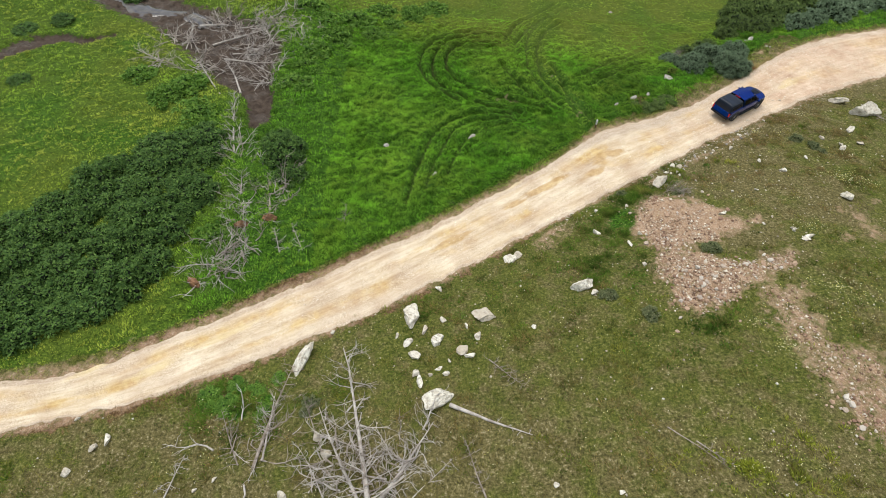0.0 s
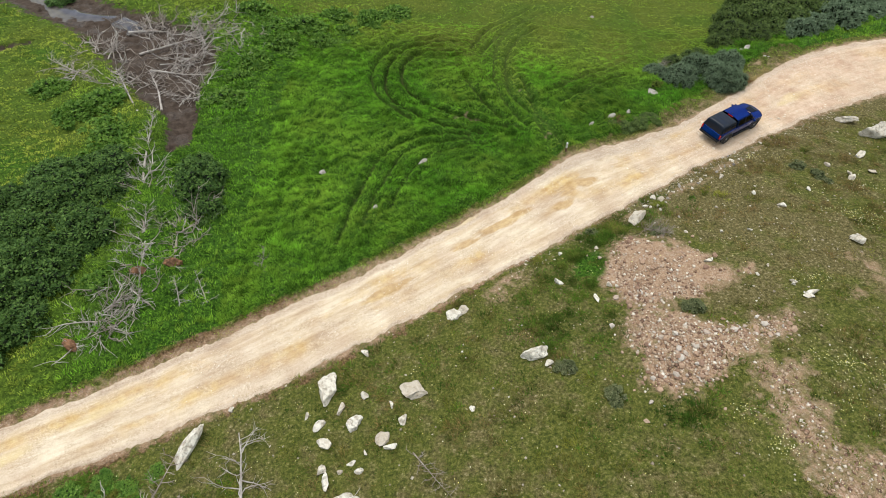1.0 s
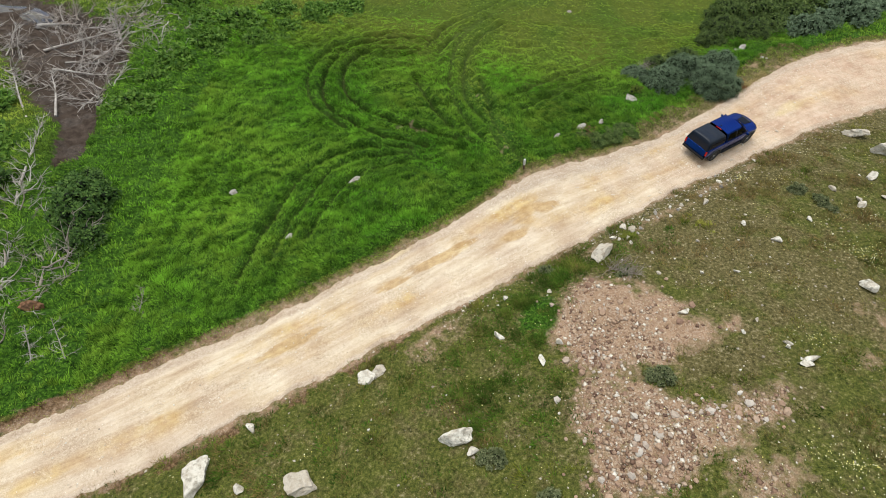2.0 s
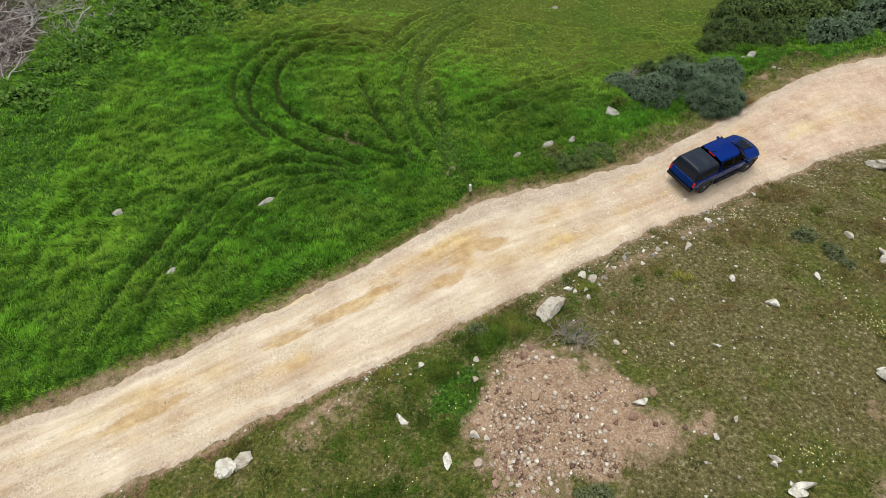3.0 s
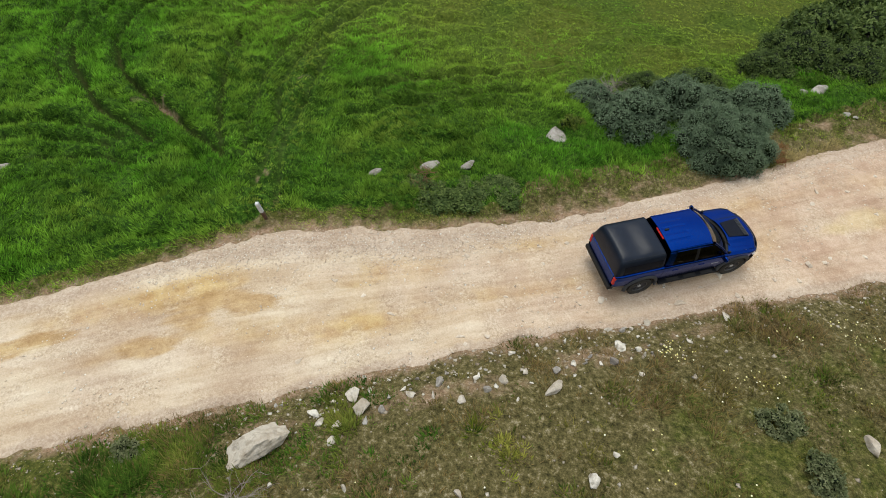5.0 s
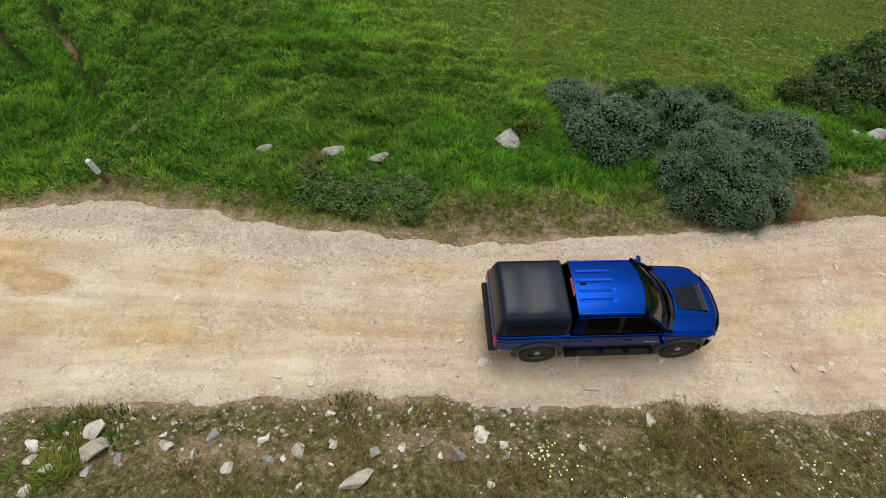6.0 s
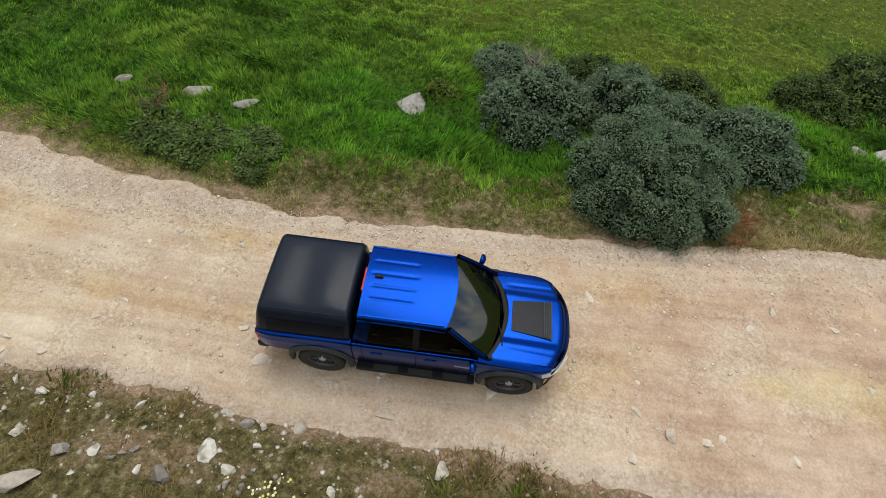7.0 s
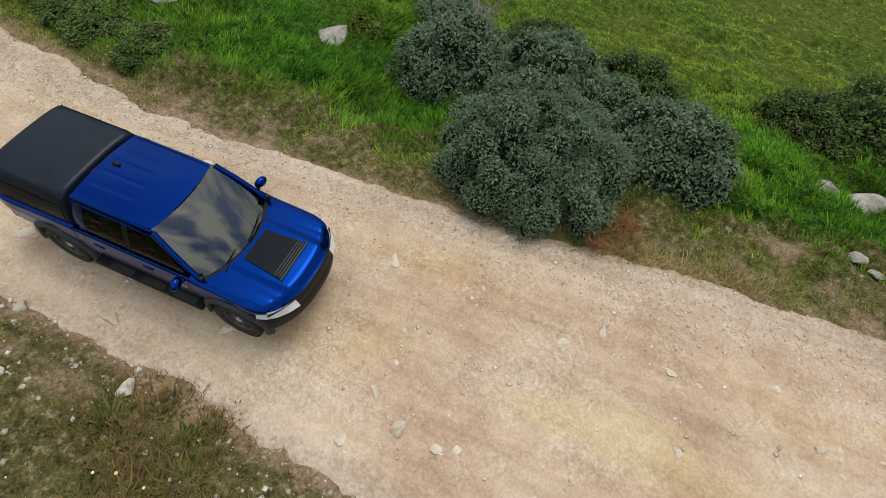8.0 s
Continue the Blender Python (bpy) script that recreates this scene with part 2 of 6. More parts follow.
def blade_material(name, low, high, dry, dry_amount, soft=0.7, strand=0.25):
    g = Mat(name, 0.75, spec=0.05)
    big = g.noise(0.13, 4)
    c = g.mix(g.attr("tone"), low, high)
    c = g.mix(g.math("MULTIPLY", g.ramp(big, (0.43, 0.0), (0.62, 1.0)), dry_amount), c, dry)
    c = g.mix(g.ramp(g.island(), (0.0, 0.0), (1.0, strand)), c, dry)
    c = g.mix(g.attr("dry"), c, dry)
    c = g.mix(1.0, c, g.ramp(g.island(), (0.0, 0.62), (0.5, 0.97), (1.0, 1.36)), "MULTIPLY")
    c = g.mix(1.0, c, g.ramp(g.noise(1.7, 5, None, 0.65), (0.34, 0.74), (0.66, 1.26)), "MULTIPLY")
    # Root darker, tip lighter: leaf tone plus shade at the base put into colour.
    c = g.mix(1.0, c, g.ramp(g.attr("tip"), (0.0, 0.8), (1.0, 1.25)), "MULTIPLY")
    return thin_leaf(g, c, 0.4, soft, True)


def leaf_material(name, dark, light, tip, share=0.3):
    g = Mat(name, 0.65, spec=0.2)
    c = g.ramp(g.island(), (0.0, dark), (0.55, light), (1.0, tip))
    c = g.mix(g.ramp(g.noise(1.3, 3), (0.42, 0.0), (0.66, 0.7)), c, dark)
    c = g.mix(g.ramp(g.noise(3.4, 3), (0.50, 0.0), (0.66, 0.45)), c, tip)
    return thin_leaf(g, c, share, 0.15)


def stone_material(name, dark, light, lichen, amount=0.5):
    g = Mat(name, 0.9, spec=0.25)
    n1, n2 = g.noise(3.0, 8, None, 0.65), g.noise(18, 5)
    c = g.ramp(n1, (0.3, dark), (0.55, light), (0.8, light))
    c = g.mix(g.math("MULTIPLY", g.ramp(g.noise(5.0, 6), (0.52, 0.0), (0.64, 1.0)), amount), c, lichen)
    c = g.mix(g.ramp(g.each(), (0.3, 0.0), (1.0, 0.75)), c, dark)
    c = g.mix(0.35, c, g.ramp(n2, (0.3, 0.25), (0.7, 0.8)), "SOFT_LIGHT")
    g.color(c).bump(g.math("ADD", n1, g.math("MULTIPLY", n2, 0.3)), 0.7, 0.05)
    return g.m


def pebble_material(name, *stops):
    g = Mat(name, 0.92, spec=0.2)
    c = g.ramp(g.island(), *stops)
    g.color(g.mix(0.4, c, g.ramp(g.noise(25, 4), (0.3, 0.3), (0.7, 0.75)), "SOFT_LIGHT"))
    return g.m


def deadwood_material(name, pale, dark):
    g = Mat(name, 0.88, spec=0.2)
    c = g.ramp(g.noise(2.5, 6, None, 0.6), (0.35, dark), (0.6, pale))
    g.color(g.mix(g.ramp(g.island(), (0, 0.0), (1, 0.5)), c, dark)).bump(g.noise(30, 3), 0.4, 0.01)
    return g.m


M_GROUND, M_ROAD = ground_material(), road_material()
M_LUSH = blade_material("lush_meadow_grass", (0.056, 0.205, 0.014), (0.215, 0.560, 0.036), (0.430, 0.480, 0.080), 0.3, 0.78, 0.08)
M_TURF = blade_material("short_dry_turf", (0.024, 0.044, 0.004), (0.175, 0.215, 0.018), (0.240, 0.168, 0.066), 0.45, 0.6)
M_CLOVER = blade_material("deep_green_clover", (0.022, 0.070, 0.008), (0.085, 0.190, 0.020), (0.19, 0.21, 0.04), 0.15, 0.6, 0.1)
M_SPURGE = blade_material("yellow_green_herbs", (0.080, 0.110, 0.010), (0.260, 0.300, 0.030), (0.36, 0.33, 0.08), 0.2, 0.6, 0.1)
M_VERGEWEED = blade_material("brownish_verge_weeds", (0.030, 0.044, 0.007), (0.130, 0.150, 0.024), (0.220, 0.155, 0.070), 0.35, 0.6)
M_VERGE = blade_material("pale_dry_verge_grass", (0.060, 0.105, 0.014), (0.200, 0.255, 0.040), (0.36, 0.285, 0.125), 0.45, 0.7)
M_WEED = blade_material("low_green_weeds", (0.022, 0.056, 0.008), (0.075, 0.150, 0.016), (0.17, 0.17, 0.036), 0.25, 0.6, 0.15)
M_BUSH = leaf_material("grey_green_leaves", (0.085, 0.130, 0.070), (0.150, 0.215, 0.122), (0.250, 0.325, 0.205))
M_DARKBUSH = leaf_material("dark_green_leaves", (0.034, 0.080, 0.018), (0.088, 0.175, 0.038), (0.165, 0.270, 0.060))
M_MIDBUSH = leaf_material("olive_green_leaves", (0.036, 0.066, 0.014), (0.104, 0.162, 0.038), (0.20, 0.262, 0.075))
M_LOWBUSH = leaf_material("bright_streamside_leaves", (0.046, 0.115, 0.014), (0.120, 0.240, 0.032), (0.210, 0.340, 0.055))
M_SAGE = leaf_material("olive_grey_leaves", (0.100, 0.125, 0.050), (0.190, 0.215, 0.100), (0.310, 0.320, 0.175))
M_LIME = leaf_material("yellow_green_leaves", (0.07, 0.11, 0.015), (0.16, 0.22, 0.03), (0.26, 0.32, 0.05))
M_STONE = stone_material("white_limestone", (0.38, 0.31, 0.24), (0.72, 0.675, 0.60), (0.24, 0.215, 0.17), 0.75)
M_ROADSTONE = stone_material("pale_road_stone", (0.50, 0.40, 0.31), (0.74, 0.64, 0.53), (0.60, 0.50, 0.40), 0.4)
M_GREYSTONE = stone_material("grey_lichened_stone", (0.18, 0.152, 0.130), (0.37, 0.340, 0.310), (0.48, 0.455, 0.42), 0.6)
M_SCREE = pebble_material("mixed_scree", (0.0, (0.13, 0.075, 0.055)), (0.3, (0.30, 0.185, 0.125)), (0.6, (0.44, 0.31, 0.22)), (0.85, (0.52, 0.42, 0.33)), (1.0, (0.76, 0.69, 0.60)))
g = Mat("pink_and_grey_chips", 0.92, spec=0.2)
g.color(g.mix(0.4, g.ramp(g.each(), (0.0, (0.22, 0.13, 0.095)), (0.5, (0.40, 0.27, 0.19)), (0.8, (0.42, 0.35, 0.30)), (1.0, (0.64, 0.58, 0.52))), g.ramp(g.noise(9, 6), (0.3, 0.25), (0.7, 0.8)), "SOFT_LIGHT"))
M_CHIP = g.m
M_EDGEGRAVEL = pebble_material("pinkish_edge_gravel", (0.0, (0.40, 0.29, 0.21)), (0.4, (0.58, 0.45, 0.35)), (0.8, (0.74, 0.65, 0.55)), (1.0, (0.86, 0.82, 0.76)))
M_GRAVEL = pebble_material("road_gravel", (0.0, (0.48, 0.37, 0.28)), (0.35, (0.64, 0.52, 0.40)), (0.8, (0.76, 0.67, 0.56)), (1.0, (0.86, 0.82, 0.76)))
M_DEAD = deadwood_material("bleached_deadwood", (0.60, 0.555, 0.525), (0.29, 0.245, 0.22))
# Near-black leaf colour stands for shade in gaps between the outer leaf clumps.
M_INNER_SHADE = leaf_material("shade_toned_inner_leaves", (0.010, 0.018, 0.007), (0.018, 0.030, 0.011), (0.026, 0.042, 0.016))
M_TWIG = deadwood_material("grey_brown_twigs", (0.44, 0.38, 0.34), (0.19, 0.15, 0.125))
M_RUST = deadwood_material("rusty_root_plate", (0.32, 0.16, 0.085), (0.12, 0.07, 0.045))
M_TURFSTONE = pebble_material("weathered_turf_stones", (0.0, (0.24, 0.19, 0.14)), (0.4, (0.40, 0.34, 0.27)), (0.8, (0.52, 0.46, 0.38)), (1.0, (0.72, 0.68, 0.60)))
M_HERB = blade_material("broad_leaved_herbs", (0.030, 0.060, 0.008), (0.120, 0.175, 0.024), (0.20, 0.19, 0.06), 0.4, 0.4)
g = Mat("shallow_brown_water", 0.07, spec=0.6)
g.color(g.ramp(g.noise(1.2, 4), (0.3, (0.05, 0.042, 0.038)), (0.7, (0.11, 0.095, 0.088)))).bump(g.noise(9, 3), 0.12, 0.01)
M_WATER = g.m
M_DRYRUST = deadwood_material("orange_dry_brushwood", (0.42, 0.21, 0.085), (0.22, 0.105, 0.05))

# ---- the lie of the land ----
FAR_EDGE = [(-60, 4.0), (-44, 7.8), (-27.7, 11.8), (-21, 13.3), (-14.5, 16.6), (-7.3, 20.7), (-1.2, 24.4), (4.5, 28.2), (9.7, 32.0), (13.5, 35.3),
            (18.2, 37.1), (22.5, 39.1), (27.2, 42.2), (30.6, 44.9), (34.2, 47.6), (38.7, 49.9), (48, 52.8), (60, 55.5), (80, 58.5)]
NEAR_EDGE = [(-60, 1.0), (-44, 5.0), (-25.7, 9.1), (-19.4, 10.8), (-13.2, 13.2), (-6.7, 16.3), (0.6, 20.4), (6.1, 23.9), (10.3, 26.5), (15.3, 29.5),
             (20.5, 33.0), (26.6, 36.5), (30.1, 38.4), (34.5, 40.7), (43.3, 44.4), (60, 50.0), (80, 53.5)]


def curve_through(points):
    xs, ys = np.array(points, float).T
    slope = np.gradient(ys, xs)

    def f(x):
        x = np.clip(np.asarray(x, float), xs[0], xs[-1])
        i = np.clip(np.searchsorted(xs, x) - 1, 0, len(xs) - 2)
        h = xs[i + 1] - xs[i]
        s = (x - xs[i]) / h
        return (1 + 2 * s) * (1 - s) ** 2 * ys[i] + s * (1 - s) ** 2 * h * slope[i] + s * s * (3 - 2 * s) * ys[i + 1] + s * s * (s - 1) * h * slope[i + 1]

    return f


far_edge, near_edge = curve_through(FAR_EDGE), curve_through(NEAR_EDGE)
RUTS = [
    [(10.1, 37.9), (9.0, 38.4), (7.4, 39.2), (5.6, 40.0), (3.4, 41.0), (1.8, 42.3), (0.8, 44.0), (0.4, 46.0), (0.8, 48.0), (2.0, 49.5), (3.9, 50.2), (6.0, 50.1)],
    [(7.0, 37.9), (5.6, 38.3), (3.8, 38.8), (2.0, 40.0), (0.4, 41.2), (-0.6, 42.9), (-0.9, 44.6), (-0.8, 46.6), (-0.1, 48.9), (1.4, 50.5), (3.3, 51.7), (5.3, 52.2), (7.0, 51.8)],
    [(1.3, 39.6), (0.1, 40.6), (-1.2, 42.2), (-1.8, 43.5), (-2.1, 45.0), (-2.0, 46.9), (-1.3, 49.2), (0.3, 50.8), (2.0, 52.0), (4.0, 52.6)],
    [(5.8, 46.0), (6.8, 43.3), (8.0, 40.9), (9.1, 39.2), (10.1, 38.0)],
    [(6.7, 51.0), (8.0, 54.1), (9.5, 55.9), (11.1, 57.5), (13.2, 60.1)],
    [(7.6, 50.2), (9.1, 53.0), (10.6, 55.2), (12.2, 56.8)],
    [(8.5, 45.8), (8.5, 47.5), (8.8, 49.9), (9.7, 53.1), (11.8, 56.2), (14.6, 59.0)],
    [(12.0, 37.0), (11.5, 39.0), (10.7, 41.0), (9.7, 42.9), (9.5, 45.6), (9.8, 49.1), (11.0, 52.6), (13.1, 55.1)],
    [(13.2, 36.4), (12.6, 37.7), (11.6, 40.1), (11.2, 43.0), (10.7, 45.5)],
    [(6.0, 37.5), (3.4, 37.6), (1.4, 37.0), (0.1, 36.0), (-0.9, 34.3), (-1.5, 32.4), (-2.1, 30.4), (-2.4, 28.4), (-2.8, 26.6)],
    [(6.1, 37.0), (4.2, 36.8), (2.2, 36.3), (1.0, 35.3), (0.4, 34.0), (-0.2, 32.4), (-0.9, 30.4), (-1.3, 28.2)],
    [(8.0, 36.8), (5.7, 36.2), (3.5, 35.5), (2.3, 34.6), (1.6, 33.3), (0.9, 31.6), (0.4, 29.8)],
    [(13.0, 43.2), (14.6, 44.6), (16.7, 46.3), (18.8, 47.5), (20.7, 49.2)],
    [(13.6, 41.8), (15.6, 43.4), (17.8, 45.0), (20.0, 46.4)],
    [(8.4, 45.7), (8.9, 42.8), (9.9, 40.0), (10.8, 38.2)],
]
TRACK = [(13.0, 36.0), (11.9, 40), (10.3, 44), (9.5, 48), (10.0, 51), (12.3, 55)]
RUT_WEAR = (1.0, 0.95, 0.62, 0.7, 0.5, 0.5, 0.4, 0.5, 0.45, 0.6, 0.5, 0.45, 0.42, 0.36, 0.42)
MUD = [(-36, 57.5, 3.2), (-33, 55.4, 2.6), (-28, 52.8, 2.6), (-23.5, 50, 3.6), (-20, 47, 4.0), (-18.5, 43, 2.6), (-16.3, 39.2, 1.3), (-15.6, 35.6, 0.9)]
BANKS = [(-42, 43.4, 1.0), (-39.6, 46.2, 1.2), (-37.5, 47.6, 0.9), (-34.7, 47.3, 0.6), (-32.5, 48.4, 0.5)]
BARE = [(7.6, 24.0, 1.3, 0.5), (31.0, 25.4, 1.0, 0.6), (22.4, 39.6, 1.2, 0.3), (32.0, 47.6, 0.9, 0.55), (30.2, 44.9, 0.5, 0.5), (13.2, 35.6, 0.9, 0.6), (5.4, 39.9, 1.2, 0.3),
        (24.6, 34.1, 2.6, 0.7), (26.8, 21.5, 1.5, 0.7), (21.0, 31.7, 3.6, 0.75), (16.6, 29.2, 1.6, 0.5), (27.6, 36.2, 2.2, 0.4), (10.6, 43.6, 0.5, 0.3), (12.0, 37.5, 0.7, 0.35)]
HEAPS = [
    [(14.2, 25.8), (16.1, 26.7), (18.2, 26.0), (19.6, 25.2), (19.6, 23.9), (21.5, 23.4), (20.0, 22.3), (17.8, 21.4), (16.3, 21.1), (14.2, 21.3), (13.6, 23.2)],
    [(14.2, 21.5), (16.6, 20.7), (18.8, 19.6), (21.9, 19.8), (21.7, 18.7), (18.9, 17.5), (17.7, 16.1), (15.9, 15.7), (14.0, 15.9), (13.7, 17.9)],
    [(18.7, 17.7), (21.5, 17.2), (20.8, 14.5), (21.2, 13.2), (23.4, 12.3), (22.4, 8.0), (19.9, 6.4), (18.6, 8.6), (18.7, 10.3), (18.5, 12.3), (18.0, 14.7)],
    [(6.2, 23.0), (7.6, 24.3), (9.2, 25.0), (8.8, 23.8), (7.4, 22.5)],
    [(27.5, 25.1), (29.0, 24.5), (29.8, 22.5), (28.4, 20.3), (27.7, 22.4)],
]
HEAP_BARE = (0.92, 0.76, 0.56, 0.62, 0.5)


def near_line(x, y, line):
    """How far points lie from a line of corners."""
    best = np.full(np.shape(x), 1e9)
    for (ax, ay), (bx, by) in zip(line, line[1:]):
        dx, dy = bx - ax, by - ay
        s = np.clip(((x - ax) * dx + (y - ay) * dy) / (dx * dx + dy * dy), 0, 1)
        best = np.minimum(best, np.hypot(x - ax - s * dx, y - ay - s * dy))
    return best


def rounded(points, steps=4):
    """A smooth line of many short pieces through a few corners."""
    p = np.array(points, float)
    t = np.arange(len(p))
    tt = np.linspace(0, len(p) - 1, (len(p) - 1) * steps + 1)
    i = np.clip(tt.astype(int), 0, len(p) - 2)
    m = np.gradient(p, axis=0)
    s = (tt - i)[:, None]
    q = (1 + 2 * s) * (1 - s) ** 2 * p[i] + s * (1 - s) ** 2 * m[i] + s * s * (3 - 2 * s) * p[i + 1] + s * s * (s - 1) * m[i + 1]
    return [tuple(v) for v in q]


RUT_LINES = [rounded(r, 3) for r in RUTS]


def rut_depth(x, y):
    best = np.zeros(np.shape(x))
    for r, wear in zip(RUT_LINES, RUT_WEAR):
        best = np.maximum(best, wear * np.exp(-((near_line(x, y, r) / 0.155) ** 2)))
    return best


def rut_ridge(x, y):
    """Low banks that wheels have pressed up on both sides of a rut."""
    best = np.zeros(np.shape(x))
    for r, wear in zip(RUT_LINES, RUT_WEAR):
        best = np.maximum(best, wear**0.5 * np.exp(-(((near_line(x, y, r) - 0.46) / 0.2) ** 2)))
    return 0.2 * best


def inside_all(x, y, poly):
    hit = np.zeros(np.shape(x), bool)
    for (ax, ay), (bx, by) in zip(poly, poly[1:] + poly[:1]):
        if ay != by:
            hit ^= ((ay > y) != (by > y)) & (x < (bx - ax) * (y - ay) / (by - ay) + ax)
    return hit


def blob(x, y, spots):
    """1 inside a set of round spots, falling to 0 outside."""
    best = np.zeros(np.shape(x))
    for s in spots:
        rx, ry = s[2], s[-1]
        thin = ry < 0.8
        c, d = (0.857, 0.515) if thin else (1.0, 0.0)
        u, v = (x - s[0]) * c + (y - s[1]) * d, (y - s[1]) * c - (x - s[0]) * d
        best = np.maximum(best, (0.46 if thin else 0.62) - 0.5 * (u / rx) ** 2 - 0.5 * (v / ry) ** 2)
    return np.clip(best, 0, 1)


def bare(x, y):
    """How bare the earth is: 1 on the dirt heaps, 0 under closed turf."""
    x, y = np.asarray(x, float), np.asarray(y, float)
    best = blob(x, y, BARE)
    for poly, share in zip(HEAPS, HEAP_BARE):
        gap = near_line(x, y, poly + poly[:1])
        gap = np.where(inside_all(x, y, poly), gap, -gap) + 1.1 * fbm(x * 0.9, y * 0.9, 111)
        best = np.maximum(best, share * smooth(-1.3, 1.0, gap))
    return best


def chain(x, y, line):
    pts = rounded(line, 4)
    best = np.zeros(np.shape(x))
    for px, py, pr in pts:
        best = np.maximum(best, 1.0 - 0.5 * ((x - px) ** 2 + (y - py) ** 2) / pr**2)
    return np.clip(best, 0, 1)


SHAPE = (0.717, -0.341, 0.017, -0.004, -0.286, 2.287, -0.065, 0.903, -0.302, -0.498, -0.091, -0.301)


def base_height(x, y):
    x, y = np.asarray(x, float), np.asarray(y, float)
    fe, ne = far_edge(x), near_edge(x)
    k, q = np.clip(x, -45, 55) / 10, np.clip(x, -16, 38) / 10
    v = np.clip(y - (fe + ne) / 2, -3.5, 3.5) / 10
    dl, du = np.clip(ne - y, 0, 30) / 10, np.clip(y - fe, 0, 40) / 10
    terms = (np.ones_like(k), k, k * k, k**3, v, dl, dl * dl, dl * q, dl * q * q, du, du * du, du * q)
    # Unseen hill ring far out, added to darken part of the windscreen's reflection.
    far = np.maximum(np.hypot(x - 10, y - 30) - 110, 0)
    return sum(c * t for c, t in zip(SHAPE, terms)) + 0.24 * far * smooth(0, 160, far) * smooth(700, 300, far)


def off_road(x, y):
    """Metres outside the road: 0 on it."""
    return np.maximum(np.maximum(y - far_edge(x), near_edge(x) - y), 0) * 0.86


def height(x, y):
    x, y = np.asarray(x, float), np.asarray(y, float)
    z = base_height(x, y)
    out = smooth(0.0, 1.2, off_road(x, y))
    slope_side = y < near_edge(x)
    cushion = np.abs(vnoise(x * 1.1, y * 1.1, 151)) * 0.10 + np.abs(vnoise(x * 2.3, y * 2.3, 152)) * 0.06
    z = z + np.where(slope_side, out * cushion, 0.0)
    z = z + out * (np.where(slope_side, 0.10, 0.22) * fbm(x * 0.55, y * 0.55, 3) + np.where(slope_side, 0.07, 0.24) * fbm(x * 1.5, y * 1.5, 9, 3))
    z = z + 0.55 * np.exp(-(((x - 16.5) / 2.2) ** 2 + ((y - 25.4) / 1.8) ** 2)) + 0.5 * np.exp(-(((x - 16.0) / 2.4) ** 2 + ((y - 18.2) / 2.0) ** 2))
    z = z - 0.35 * smooth(0.3, 0.9, chain(x, y, MUD)) - 0.3 * smooth(0.3, 0.9, chain(x, y, BANKS))
    wet = (x > -7) & (x < 25) & (y > 23) & (y < 62) & (y > far_edge(x))
    if np.any(wet):
        ridge = np.zeros(np.shape(z))
        ridge[wet] = rut_ridge(x[wet], y[wet])
        z = z + ridge
    return z - 0.03 * (1 - out)


MEADOW_ROCKS = [(21.8, 43.7, 1.15), (17.55, 40.15, 0.75), (18.95, 40.55, 0.6), (15.75, 39.15, 0.45), (-4.7, 33.4, 0.66), (2.6, 34.8, 0.75), (-0.6, 29.9, 0.5), (19.6, 58.5, 1.04), (32.3, 50.7, 0.75),
                (31.6, 50.2, 0.6), (33.0, 48.7, 0.34), (33.4, 48.7, 0.26), (31.2, 47.3, 0.2)]


def sward(x, y):
    """The matted thickness of the meadow: rounded tussocks that the wind has laid over, pressed flat in ruts."""
    x, y = np.asarray(x, float), np.asarray(y, float)
    out = y - far_edge(x)
    strip = np.exp(-((out / 1.9) ** 2)) * smooth(20.0, 22, x) * (1 - smooth(34, 36, x))
    wx, wy = x + 0.5 * vnoise(x * 0.7, y * 0.7, 121), y + 0.5 * vnoise(x * 0.7, y * 0.7, 122)
    u, v = wx * 0.94 + wy * 0.34, wy * 0.94 - wx * 0.34
    h = 0.26 * np.abs(vnoise(u * 0.55, v * 1.15, 123)) ** 0.8 + 0.28 * np.abs(vnoise(u * 1.3, v * 1.9, 124)) ** 0.8 + 0.14 * np.abs(vnoise(u * 3.1, v * 3.7, 125))
    field = smooth(3, 12, out) * smooth(46, 60, y + 0.35 * x)
    h = (0.06 + h) * smooth(0.0, 1.6, out) * (1 - 0.82 * field) * (1 - 0.75 * strip)
    h = h * (1 - 0.72 * smooth(-14, -28, x)) * (1 - smooth(0.2, 0.7, np.maximum(chain(x, y, MUD), chain(x, y, BANKS))))
    for rx, ry, rs in MEADOW_ROCKS:
        h = h * (1 - np.exp(-(((x - rx) ** 2 + (y - ry) ** 2) / (0.75 * rs) ** 2)))
    near = (x > -7) & (x < 25) & (y > 23) & (y < 62) & (out > 0)
    worn = np.zeros(np.shape(h))
    if np.any(near):
        worn[near] = rut_depth(x[near], y[near])
    return np.where(out > 0, h * (1 - np.clip(1.15 * worn, 0, 1)), 0.0)


def meadow_top(x, y):
    return height(x, y) + sward(x, y)


